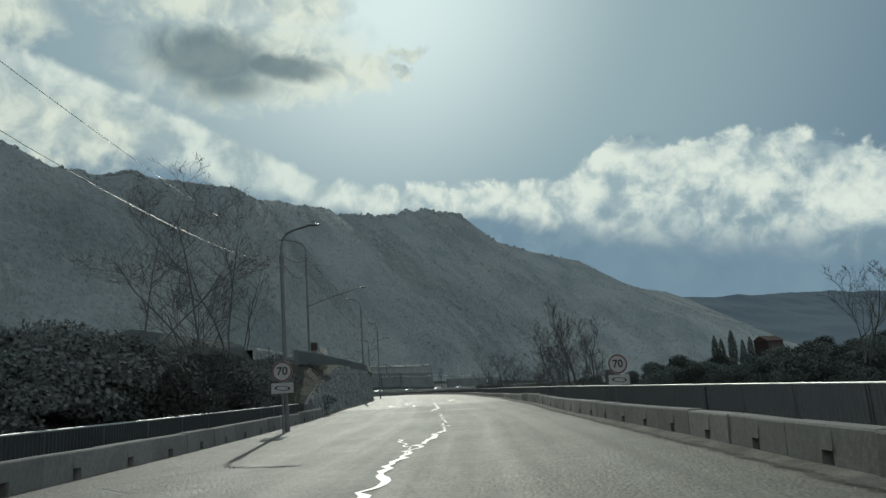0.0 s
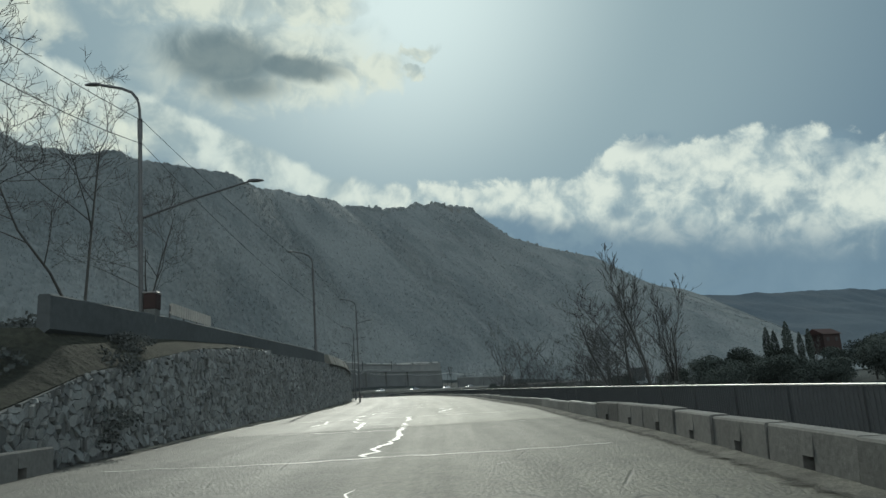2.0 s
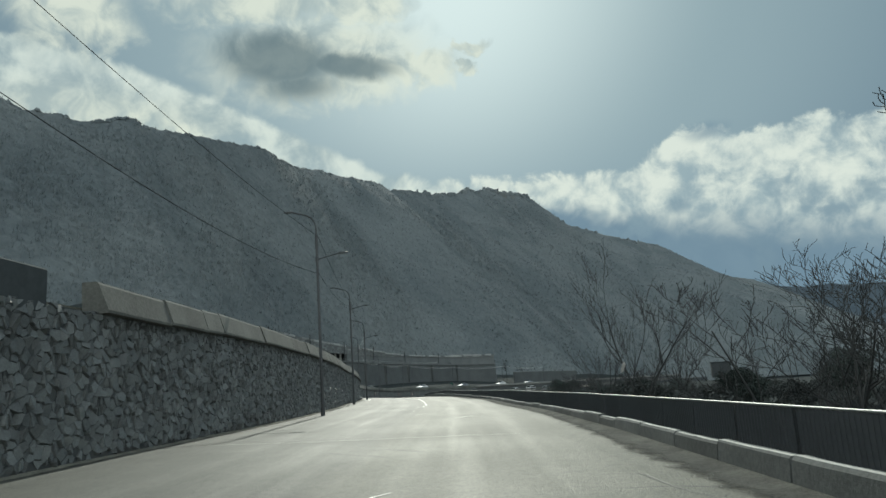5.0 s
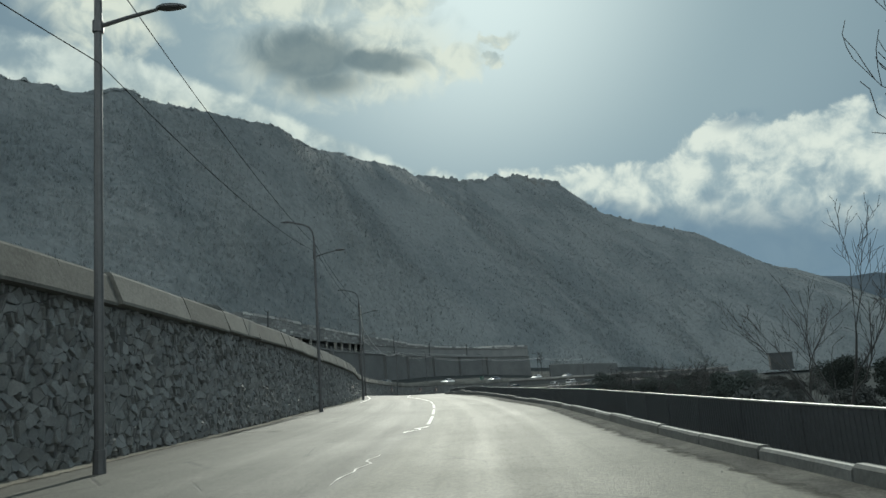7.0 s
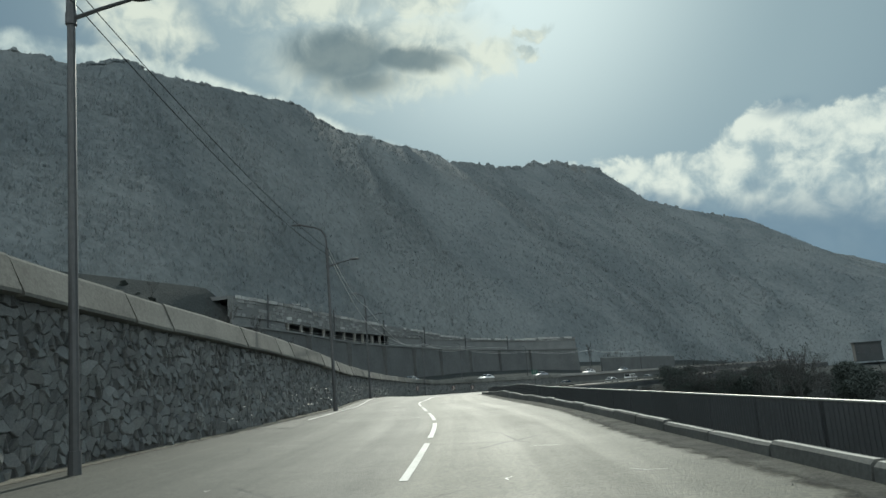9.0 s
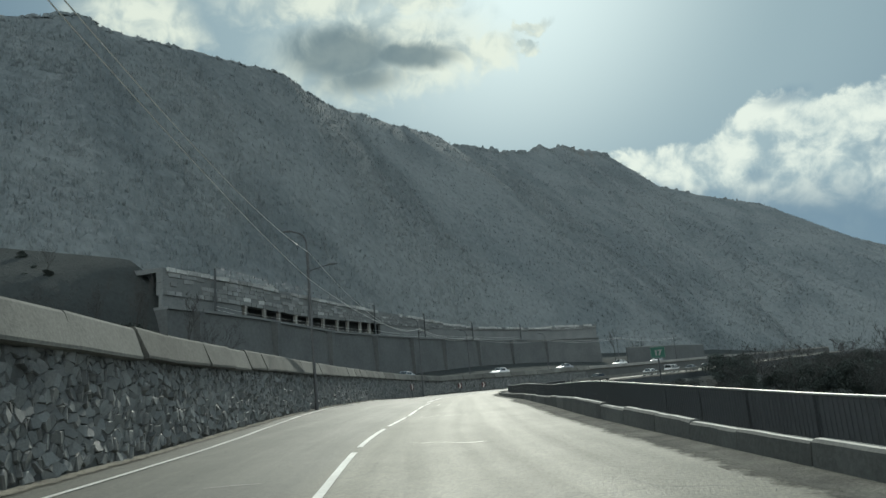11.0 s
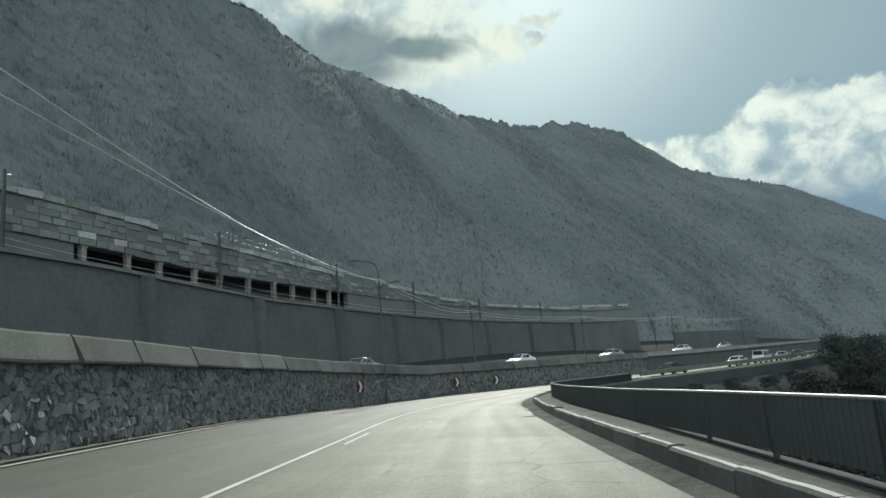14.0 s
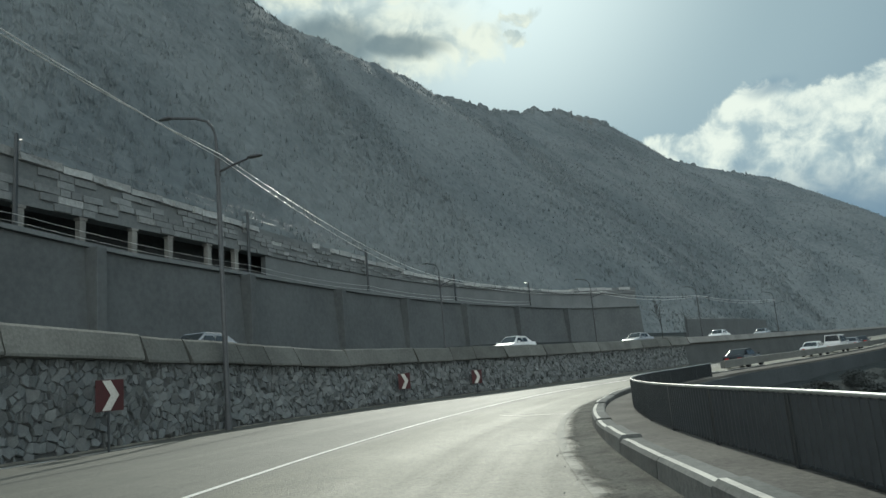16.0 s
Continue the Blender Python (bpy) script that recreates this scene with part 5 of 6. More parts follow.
def build_spur():
    """The slope that runs up to the start of the gallery."""
    verts, faces = [], []
    rows, cols = 34, 26
    for i in range(rows):
        a = i / (rows - 1)
        for j in range(cols):
            b = j / (cols - 1)
            x, y, z = spur_point(a, b)
            n = noise.fractal(Vector((x, y, z)) * 0.12, 1.0, 2.0, 4)
            verts.append((x + 0.5 * n * (a > 0), y, z + 0.9 * n * min(1.0, a * 6)))
    for i in range(rows - 1):
        for j in range(cols - 1):
            k = i * cols + j
            faces.append((k, k + cols, k + cols + 1, k + 1))
    ob = mesh_object("spur", verts, faces, M_GROUND, smooth=True)
    tagged(ob, "scrubby slope running up to the start of the gallery", "hillside", kind="structure")


MAST_Y = (237.5, 262.3, 287.2, 312, 337, 361)


def gallery_place(y, off):
    i = int(np.argmin(abs(GALLERY[:, 1] - y)))
    n = normals(GALLERY)[i]
    return GALLERY[i, 0] + n[0] * off, GALLERY[i, 1] + n[1] * off, math.degrees(math.atan2(-n[0], n[1]))


def build_mast(y):
    """A steel mast before the gallery, with a bracket reaching back over its roof."""
    x, yy, h = gallery_place(y, -0.62)
    tall = crest_z(y) - sill_z(y) + 0.9
    mast = thing("railway_mast", x, yy, sill_z(y), h)
    tagged(mast, "dark steel railway mast with a slanting bracket", "mast", "railway masts")
    part("pole", tube(bmesh.new(), [(0, 0, 0), (0, 0, tall)], [0.17, 0.13], 6), M_STEEL, mast)
    part("bracket", tube(bmesh.new(), [(0, 0, tall - 0.5), (1.2, 1.0, tall + 0.1), (2.2, 2.2, tall + 0.5)], [0.06, 0.05, 0.05], 5), M_STEEL, mast)
    part("stay", tube(bmesh.new(), [(0, 0, tall - 1.7), (1.2, 1.0, tall + 0.02)], [0.04, 0.04], 4), M_STEEL, mast)
    return Vector((x, yy, sill_z(y)))


def cable(name, a, b, sag, r, label, mat=None):
    pts = []
    for i in range(15):
        t = i / 14
        p = Vector(a).lerp(Vector(b), t)
        p.z -= sag * 4 * t * (1 - t)
        pts.append(p)
    bm = tube(bmesh.new(), pts, [r] * 15, 4)
    me = bpy.data.meshes.new(name)
    bm.to_mesh(me)
    bm.free()
    me.materials.append(mat or M_CABLE)
    ob = new(name, me)
    tagged(ob, label, "cable", "overhead cables")


# ---------------------------------------------------------------- lamp posts
POST_LINE = np.column_stack([offset(WALL, -0.3)])
# y, height, shift towards the road, height of the lower arm (0: none), arm to the upper road or to the lower, its reach and rise
POSTS = [(29.3, 7.4, 0.85, 0, -1, 0.74, 0.74), (53.4, 11.9, -2.2, 8.1, 1, 0.95, 0.88), (78.8, 6.1, -0.55, 0, 1, 0.88, 0.88), (107.5, 10.4, 0.95, 9.0, 1, 0.84, 0.88),
         (134.6, 9.8, 0.65, 9.1, 1, 0.88, 0.88), (159.6, 9.0, 0.5, 8.0, 1, 0.88, 0.88), (191.2, 9.5, 0, 8.3, 1, 0.55, 0.8), (247.2, 9.6, 0, 8.9, 1, 1.2, 1.0)]
FAR_POSTS = [(-41.5, 289.4, 7.7), (-27.5, 308.3, 6.6), (-11.6, 337.2, 6.7), (4.4, 358.5, 6.0)]


def post_place(y, shift):
    i = int(np.argmin(abs(POST_LINE[:, 1] - y)))
    n = normals(POST_LINE)[i]
    x, yy = POST_LINE[i, 0] - n[0] * shift, POST_LINE[i, 1] - n[1] * shift
    return x, yy, math.degrees(math.atan2(n[1], n[0]))


def build_lamp_post(x, y, z, turn, tall, low, side, arm_x=0.88, arm_z=0.88, reach=1.25, rise=0.3):
    """+x of the post points away from the lower road, over the upper one."""
    lean = pose(0, 0, 0, float(np.interp(y, [0, 150, 250], [4.5, 3.5, 1.0])), 0, 0)
    lamp = thing("street_lamp")
    lamp.matrix_world = pose(x, y, z - 0.05) @ lean @ pose(0, 0, 0, 0, 0, turn)
    place = "beyond the upper road" if y > 280 else "against the stone wall"
    tagged(lamp, "tall grey steel street lamp standing " + place, "street lamp", "street lamps along the road")
    part("pole", tube(bmesh.new(), [(0, 0, 0), (0, 0, tall * 0.5), (0, 0, tall)], [0.095, 0.086, 0.075], 10), M_GALV, lamp)
    part("foot", tube(bmesh.new(), [(0, 0, 0), (0, 0, 0.5)], [0.125, 0.115], 10), M_GALV, lamp)
    part("collar", tube(bmesh.new(), [(0, 0, tall - 0.75), (0, 0, tall + 0.05)], [0.094, 0.094], 10), M_GALV, lamp)
    arm = [(side * ax * arm_x, 0, tall + az * arm_z) for ax, az in ((0, 0), (0.02, 0.55), (0.1, 0.95), (0.3, 1.25), (0.7, 1.45), (1.3, 1.6), (1.55, 1.66))]
    part("arm", tube(bmesh.new(), arm, [0.055] * 7, 7), M_GALV, lamp)
    if low:
        part("lower_arm", tube(bmesh.new(), [(0, 0, low), (-reach * 0.5, 0, low + rise * 0.55), (-reach, 0, low + rise)], [0.045, 0.04, 0.035], 6), M_GALV, lamp)
        part("bracket", tube(bmesh.new(), [(0, 0, low - 0.12), (0, 0, low + 0.12)], [0.11, 0.11], 10), M_GALV, lamp)

    def head(name, at, way):
        bm = bmesh.new()
        bmesh.ops.create_uvsphere(bm, u_segments=10, v_segments=7, radius=0.5)
        for v in bm.verts:
            t = 1 - 0.35 * (v.co.x * way + 0.5)
            v.co = Vector((at[0] + way * 0.28 + v.co.x * 0.66, v.co.y * 0.3 * t, at[2] + 0.02 + v.co.z * (0.2 if v.co.z > 0 else 0.13) * t))
        part(name, bm, M_GALV, lamp, "grey cobra-head luminaire")
    head("lamp_head", arm[-1], side)
    if low:
        head("lower_lamp_head", (-reach, 0, low + rise), -1)
    return pose(x, y, z) @ lean @ Vector((0, 0, tall))


def build_lamp_posts():
    """The posts in order, and the height at which each carries the second cable below the first."""
    tops = []
    for y, tall, shift, low, side, arm_x, arm_z in POSTS:
        x, yy, turn = post_place(y, shift)
        on_wall = 70 < y < 90
        z = top_z(yy) - 0.02 if on_wall else road_z(x, yy)
        tops.append(build_lamp_post(x, yy, z, turn, tall, low, side, arm_x, arm_z, *((4.0, 1.2) if 50 < y < 60 else (1.25, 0.3))))
    for x, y, tall in FAR_POSTS:
        i = int(np.argmin(abs(WALL[:, 1] - y)))
        n = normals(WALL)[i]
        tops.append(build_lamp_post(x, y, 1.6, math.degrees(math.atan2(n[1], n[0])), tall, tall - 0.9, 1))
    return tops


# ---------------------------------------------------------------- signs
def disc(bm, r, y0, y1, n=32, z=0.0):
    """A round plate facing -y."""
    front = [bm.verts.new((r * math.cos(2 * math.pi * i / n), y0, z + r * math.sin(2 * math.pi * i / n))) for i in range(n)]
    back = [bm.verts.new((v.co.x, y1, v.co.z)) for v in front]
    bm.faces.new(front)
    bm.faces.new(back[::-1])
    for i in range(n):
        bm.faces.new((front[i], back[i], back[(i + 1) % n], front[(i + 1) % n]))
    return bm


def ring(bm, r0, r1, y, n=32, sx=1.0, sz=1.0, z=0.0, shape=None):
    a, b = [], []
    for i in range(n):
        t = 2 * math.pi * i / n
        k = shape(t) if shape else 1.0
        a.append(bm.verts.new((r0 * k * sx * math.cos(t), y, z + r0 * k * sz * math.sin(t))))
        b.append(bm.verts.new((r1 * k * sx * math.cos(t), y, z + r1 * k * sz * math.sin(t))))
    for i in range(n):
        j = (i + 1) % n
        bm.faces.new((a[i], a[j], b[j], b[i]))
    return bm


def lettering(text, size, mat, parent, m):
    cu = bpy.data.curves.new("number", "FONT")
    cu.body, cu.size, cu.align_x, cu.align_y, cu.extrude, cu.offset = text, size, "CENTER", "CENTER", 0.002, 0.012
    tmp = bpy.data.objects.new("tmp", cu)
    me = bpy.data.meshes.new_from_object(tmp)
    bpy.data.objects.remove(tmp)
    me.materials.clear()
    me.materials.append(mat)
    ob = new("number", me)
    ob.parent = parent
    ob.matrix_local = m
    ob["label"] = "bold black number 70"
    return ob


def build_speed_sign(x, y, centre, turn, extra=""):
    g = 0.0
    sign = thing("speed_sign", x, y, g, turn)
    tagged(sign, "round white speed limit sign with red rim above a small plate" + extra, "road sign", "speed limit signs")
    part("pole", tube(bmesh.new(), [(0, 0.06, -0.2), (0, 0.06, centre + 0.3)], [0.035, 0.035], 8), M_GALV, sign)
    bm = disc(bmesh.new(), 0.41, 0.0, 0.02, z=centre)
    part("disc", bm, M_WHITE, sign)
    part("rim", ring(bmesh.new(), 0.34, 0.40, -0.004, z=centre), M_RED, sign, "dark red rim")
    lettering("70", 0.44, M_BLACK, sign, pose(0, -0.008, centre, 90, 0, 0))
    bm = bmesh.new()
    box(bm, -0.44, 0.44, 0.0, 0.02, centre - 0.86, centre - 0.45, 0.004)
    part("plate", bm, M_WHITE, sign)
    part("symbol", ring(bmesh.new(), 0.085, 0.115, -0.005, sx=2.3, sz=1.0, z=centre - 0.66, shape=lambda t: 1 + 0.22 * math.cos(2 * t + 0.7)), M_BLACK, sign, "black outline of a bean-like shape")


def build_chevron(y, low, out):
    i = int(np.argmin(abs(WALL[:, 1] - y)))
    n = normals(WALL)[i]
    x, yy = WALL[i, 0] - n[0] * out, WALL[i, 1] - n[1] * out
    g = road_z(x, yy) - low
    turn = math.degrees(math.atan2(n[1], n[0])) - 90 - 14
    sign = thing("chevron_sign", x, yy, g, turn)
    tagged(sign, "square red bend sign with a white chevron", "road sign", "chevron signs on the bend")
    part("pole", tube(bmesh.new(), [(0, 0.05, -0.1 + low), (0, 0.05, 1.9)], [0.03, 0.03], 8), M_STEEL, sign)
    bm = bmesh.new()
    box(bm, -0.4, 0.4, 0.0, 0.02, 1.2, 1.98, 0.004)
    part("board", bm, M_RED, sign)
    bm = bmesh.new()
    pts = [(-0.22, 1.22), (0.02, 1.22), (0.26, 1.59), (0.02, 1.96), (-0.22, 1.96), (0.02, 1.59)]
    vs = [bm.verts.new((px, -0.004, pz)) for px, pz in pts]
    bm.faces.new((vs[0], vs[1], vs[2], vs[5]))
    bm.faces.new((vs[5], vs[2], vs[3], vs[4]))
    part("chevron", bm, M_LIMEWASH, sign, "white chevron pointing to the right")


# ---------------------------------------------------------------- trees
def grow(rng, height, spread, levels, upright=0.55, first=0.3, stems=1, density=1.0, girth=0.01):
    """Branches of a bare tree: lists of points with radii; the trunk first."""
    out = []

    def branch(p, d, length, r, level):
        n = 5 if level < 2 else 3
        pts, radii = [p.copy()], [r]
        dirs = []
        for i in range(n):
            d = (d + Vector((rng.gauss(0, 0.13), rng.gauss(0, 0.13), rng.gauss(0.05, 0.08))) * (1 + 0.3 * level)).normalized()
            p = p + d * (length / n)
            pts.append(p.copy())
            dirs.append(d.copy())
            radii.append(r * (1 - 0.72 * (i + 1) / n))
        out.append((level, pts, radii))
        if level >= levels:
            return
        kids = int((6, 6, 5, 4, 3)[min(level, 4)] * density + rng.random())
        for c in range(kids):
            t = first + (1 - first) * (c + rng.random()) / kids if level == 0 else 0.2 + 0.8 * (c + rng.random()) / kids
            f = min(t, 0.999) * n
            i = int(f)
            q = pts[i].lerp(pts[i + 1], f - i)
            side = Vector((rng.gauss(0, 1), rng.gauss(0, 1), rng.gauss(0, 0.35)))
            side = (side - dirs[i] * side.dot(dirs[i])).normalized()
            nd = (dirs[i] * upright + side * (1 - upright) * spread + Vector((0, 0, 0.22))).normalized()
            rr = (radii[i] * (1 - (f - i)) + radii[i + 1] * (f - i)) * rng.uniform(0.5, 0.75)
            branch(q, nd, length * rng.uniform(0.42, 0.68) * (1.15 - 0.5 * t), max(rr, 0.008), level + 1)
    for s in range(stems):
        lean = Vector((rng.gauss(0, 0.12 * stems), rng.gauss(0, 0.12 * stems), 1)).normalized()
        branch(Vector((rng.uniform(-0.3, 0.3) * (stems - 1), rng.uniform(-0.3, 0.3) * (stems - 1), -0.3)), lean, height * rng.uniform(0.62, 0.75), height * girth, 0)
    return out


def bare_tree(seed, height, spread=1.0, levels=4, stems=1, label="leafless tree with many fine grey branches", group="bare trees", upright=0.55, density=1.0, girth=0.01, twig=0.011, first=0.3):
    rng = random.Random(seed)
    tree = thing("bare_tree")
    tagged(tree, label, "tree", group)
    trunk, crown = bmesh.new(), bmesh.new()
    for level, pts, radii in grow(rng, height, spread, levels, upright, first, stems, density, girth):
        if level == 0:
            tube(trunk, pts, radii, 8)
        else:
            tube(crown, pts, [max(r, twig) for r in radii], 5 if level == 1 else 3, cap=False)
    part("trunk", trunk, M_BARK, tree)
    part("crown", crown, M_BARK, tree, "bare twiggy crown")
    return tree


def leafy(name, seed, r, h, n, size, mat, label, category, group, trunk=0.0, cone=False, lobes=7):
    """An uneven crown of many small leaf clumps, on a trunk where it has one."""
    rng = random.Random(seed)
    tree = thing(name)
    tagged(tree, label, category, group)
    verts, faces = [], []
    centres = []
    for i in range(lobes):
        a = rng.random() * 6.28
        q = rng.uniform(0.1, 0.62) * r
        centres.append((math.cos(a) * q, math.sin(a) * q, trunk + h * rng.uniform(0.22, 0.78), r * rng.uniform(0.35, 0.6)))
    for _ in range(n):
        if cone:
            t = rng.random() ** 0.7
            a = rng.random() * 6.28
            q = r * (math.sin(min(1, t * 1.15) * 2.6) ** 0.8 + 0.05) * rng.uniform(0.5, 1.05)
            p = Vector((math.cos(a) * q, math.sin(a) * q, trunk + h * (1 - t)))
        else:
            cx, cy, cz, cr = rng.choice(centres)
            d = Vector((rng.gauss(0, 1), rng.gauss(0, 1), rng.gauss(0, 1))).normalized() * cr * rng.uniform(0.55, 1.1)
            p = Vector((cx + d.x, cy + d.y, max(0.05, cz + d.z * 0.8 * h / (2 * r))))
        s = size * rng.uniform(0.6, 1.4)
        u = Vector((rng.gauss(0, 1), rng.gauss(0, 1), rng.gauss(0, 1))).normalized()
        v = u.orthogonal().normalized()
        k = len(verts)
        verts += [p + u * s, p + v * s * 0.6, p - u * s * 0.8, p - v * s * 0.7]
        faces.append((k, k + 1, k + 2, k + 3))
    if trunk:
        part("trunk", tube(bmesh.new(), [(0, 0, -0.3), (0.05, 0.02, trunk + h * 0.6)], [0.16, 0.06], 7), M_BARK, tree)
    mesh_object("crown", verts, faces, mat, tree)
    return tree


def plant(proto, spots, used):
    """The first spot takes the tree itself, the others copies."""
    for x, y, z, s in spots:
        m = pose(x, y, z, 0, 0, (x * 37 + y * 11) % 360)
        if not used.get(proto.name):
            used[proto.name] = True
            proto.matrix_world = m @ Matrix.Diagonal((s, s, s, 1))
        else:
            c = copy_thing(proto, m)
            c.matrix_world = m @ Matrix.Diagonal((s, s, s, 1))


def land_z(x, y):
    """Height of the rough ground beyond the railing."""
    kx = float(np.interp(y, KERB[:, 1], KERB[:, 0]))
    right = min(max((x - kx - 4) / 12, 0), 1)
    z = float(np.interp(y, PROFILE_Y, PROFILE_Z)) - 1.0 - 5 * right * right * (3 - 2 * right)
    return z + 8.5 * min(max((x - kx - 22) / 90, 0), 1) * min(max((260 - y) / 120, 0), 1)


def build_trees():
    used = {}
    rng = random.Random(77)
    crowned = bare_tree(52, 13, 1.3, 4, 2, upright=0.45, density=0.8, girth=0.006, twig=0.007, first=0.62)
    big = bare_tree(11, 15, 1.15, 4, 2, upright=0.42, density=0.85)
    tall = bare_tree(23, 14, 0.8, 4, 1, upright=0.66, density=0.85)
    wide = bare_tree(35, 12, 1.25, 4, 3, density=0.75, girth=0.008)
    thin = bare_tree(41, 9, 0.9, 3, 2, label="slender leafless sapling with upright twigs", upright=0.6, density=0.85, girth=0.0075, twig=0.007)
    plant(big, [(13.0, 85.4, land_z(13.0, 85.4), 1.12), (16.6, 103.5, land_z(16.6, 103.5), 1.1)], used)
    plant(tall, [(13.0, 76.3, land_z(13.0, 76.3), 1.12), (14.4, 78.0, land_z(14.4, 78.0), 1.0), (18.6, 88, land_z(18.6, 88), 0.85), (22, 130, land_z(22, 130), 0.7)], used)
    plant(wide, [(11.6, 99, land_z(11.6, 99), 1.1), (14.2, 98, land_z(14.2, 98), 1.15), (48, 84, 1.5, 1.2)], used)
    plant(crowned, [(-23.2, 62.0, 1.6, 1.75), (-24.0, 70.5, 1.9, 1.7), (-24.5, 52.0, 1.3, 1.5), (-27, 84, 2.2, 1.5)], used)
    sparse = bare_tree(61, 10.5, 1.25, 3, 3, label="leafless tree with spreading coarse branches", upright=0.5, girth=0.0085, twig=0.012, first=0.4)
    plant(sparse, [(-13.8, 38.0, 1.8, 0.84)], used)
    plant(thin, [(4.0, 106.6, land_z(4.0, 106.6), 1.15), (5.2, 106.0, land_z(5.2, 106.0), 0.78), (7.2, 111, land_z(7.2, 111), 0.95), (4.6, 118.5, land_z(4.6, 118.5), 0.95)], used)
    for i in range(44):
        y = rng.uniform(150, 420)
        x = float(np.interp(y, KERB[:, 1], KERB[:, 0])) + rng.uniform(22, 75)
        plant(rng.choice((tall, wide, thin)), [(x, y, land_z(x, y), rng.uniform(0.45, 0.75))], used)
    for x, y, k in ((-62, 214, 0.8), (-66, 222, 0.9), (-60, 206, 0.7), (-70, 212, 1.0), (-63, 226, 0.8), (-57, 221, 0.6), (-12, 396, 0.9), (-6, 402, 0.8), (-20, 398, 0.9)):
        plant(rng.choice((tall, wide)), [(x, y, 4.5 if x < -50 else 1.5, k)], used)
    # evergreen trees and shrubs
    oak = leafy("evergreen_tree", 3, 3.4, 5.2, 7500, 0.125, M_LEAF, "dark evergreen tree with a ragged crown", "tree", "evergreen trees", 1.6, lobes=10)
    shrub = leafy("shrub", 5, 1.7, 2.4, 3000, 0.085, M_LEAF, "dense dark evergreen shrub", "shrub", "shrubs", 0.0)
    brush = leafy("thicket", 7, 2.6, 3.0, 3200, 0.1, M_BRUSH, "tangled brown thicket of dry twigs", "shrub", "thickets", 0.0, lobes=9)
    cypress = leafy("cypress", 9, 1.0, 9.0, 1500, 0.22, M_LEAF, "slim dark pointed cypress tree", "tree", "cypresses", 0.8, cone=True)
    plant(cypress, [(77.2, 212, 1.6, 1.06), (79.3, 212.5, 1.6, 0.96), (82, 211, 1.6, 1.18), (84.9, 210.5, 1.6, 0.88), (87, 210, 1.6, 0.95)], used)
    for i in range(44):
        y = rng.uniform(50, 150)
        x = float(np.interp(y, KERB[:, 1], KERB[:, 0])) + rng.uniform(38, 85)
        plant(oak, [(x, y, land_z(x, y) - 0.6, rng.uniform(0.75, 1.25))], used)
    for x, y, s in ((47, 152, 1.3), (52, 158, 1.1), (38, 160, 1.0), (62, 170, 1.2), (30, 175, 1.0), (70, 185, 1.1), (57, 205, 1.4), (40, 215, 1.2), (24, 226, 1.1), (90, 175, 1.4)):
        plant(oak, [(x, y, land_z(x, y) - 0.6, s)], used)
    for x, y, z, k in ((-64, 216, 1.6, 0.8), (-58, 217, 1.6, 0.7), (-57, 208, 1.8, 0.8), (-61, 223, 1.2, 0.7), (-70.5, 225.5, 3.0, 1.25), (-66.5, 225.2, 2.6, 1.0), (-74.5, 226, 3.6, 1.4)):
        plant(oak, [(x, y, z, k)], used)
    # bushes on the slope beside the gallery
    for i in range(46):
        x, y, z = spur_point(rng.uniform(0.03, 0.9), rng.random() ** 1.5 * 0.6)
        plant(rng.choice((shrub, thin, thin)), [(x, y, z - 0.4, rng.uniform(0.3, 0.6))], used)
    # dark stand on the inside of the bend
    for i in range(20):
        x, y = rng.uniform(3, 36), rng.uniform(266, 306)
        plant(rng.choice((tall, wide, wide)), [(x, y, land_z(x, y), rng.uniform(0.75, 1.1))], used)
    for i in range(24):
        x, y = rng.uniform(6, 44), rng.uniform(268, 312)
        plant(oak, [(x, y, land_z(x, y) - 0.8, rng.uniform(0.8, 1.35))], used)
    for y in np.arange(-10, 440, 3.0):
        x = float(np.interp(y, FENCE[:, 1], FENCE[:, 0])) + rng.uniform(4.5, 9.5)
        plant(rng.choice((shrub, brush, brush)), [(x, float(y) + rng.uniform(-1, 1), land_z(x, y) - 0.3, rng.uniform(0.7, 1.15) * (1.0 if y < 130 else 0.62))], used)
    for i in range(190):
        y = rng.uniform(0, 460)
        x = float(np.interp(y, FENCE[:, 1], FENCE[:, 0])) + rng.uniform(8, 75)
        plant(rng.choice((shrub, brush, brush)), [(x, y, land_z(x, y) - 0.4, rng.uniform(0.9, 1.7))], used)
    for i in range(150):
        y = rng.uniform(-24, 46)
        x = float(np.interp(y, WALL[:, 1], WALL[:, 0])) - rng.uniform(2.2, 6.6)
        h = 0.15 + (-(x - float(np.interp(y, WALL[:, 1], WALL[:, 0]))) - 0.9) * 0.47
        plant(rng.choice((shrub, brush, brush)), [(x, y, h - 0.2, rng.uniform(0.5, 0.95))], used)
    for bx, by, bs in ((4.6, 108.4, 1.1), (6.4, 109.6, 1.25), (8.6, 111.5, 1.4), (10.5, 107, 1.3), (6.8, 105.2, 1.0)):
        plant(brush, [(bx, by, land_z(bx, by) - 0.3, bs)], used)
    for bx, by, bz, bs in ((-10.0, 46.2, 0.1, 0.6), (-10.6, 47.6, 1.6, 0.6), (-11.6, 46.4, 0.6, 0.8), (-10.5, 49.4, 2.8, 0.35)):
        plant(brush, [(bx, by, bz, bs)], used)
    for i in range(70):
        y = rng.uniform(0, 235)
        x = float(np.interp(y, WALL[:, 1], WALL[:, 0])) - rng.uniform(13.5, 22)
        plant(rng.choice((brush, brush, shrub)), [(x, y, top_z(y) - 0.8, rng.uniform(0.9, 1.5))], used)


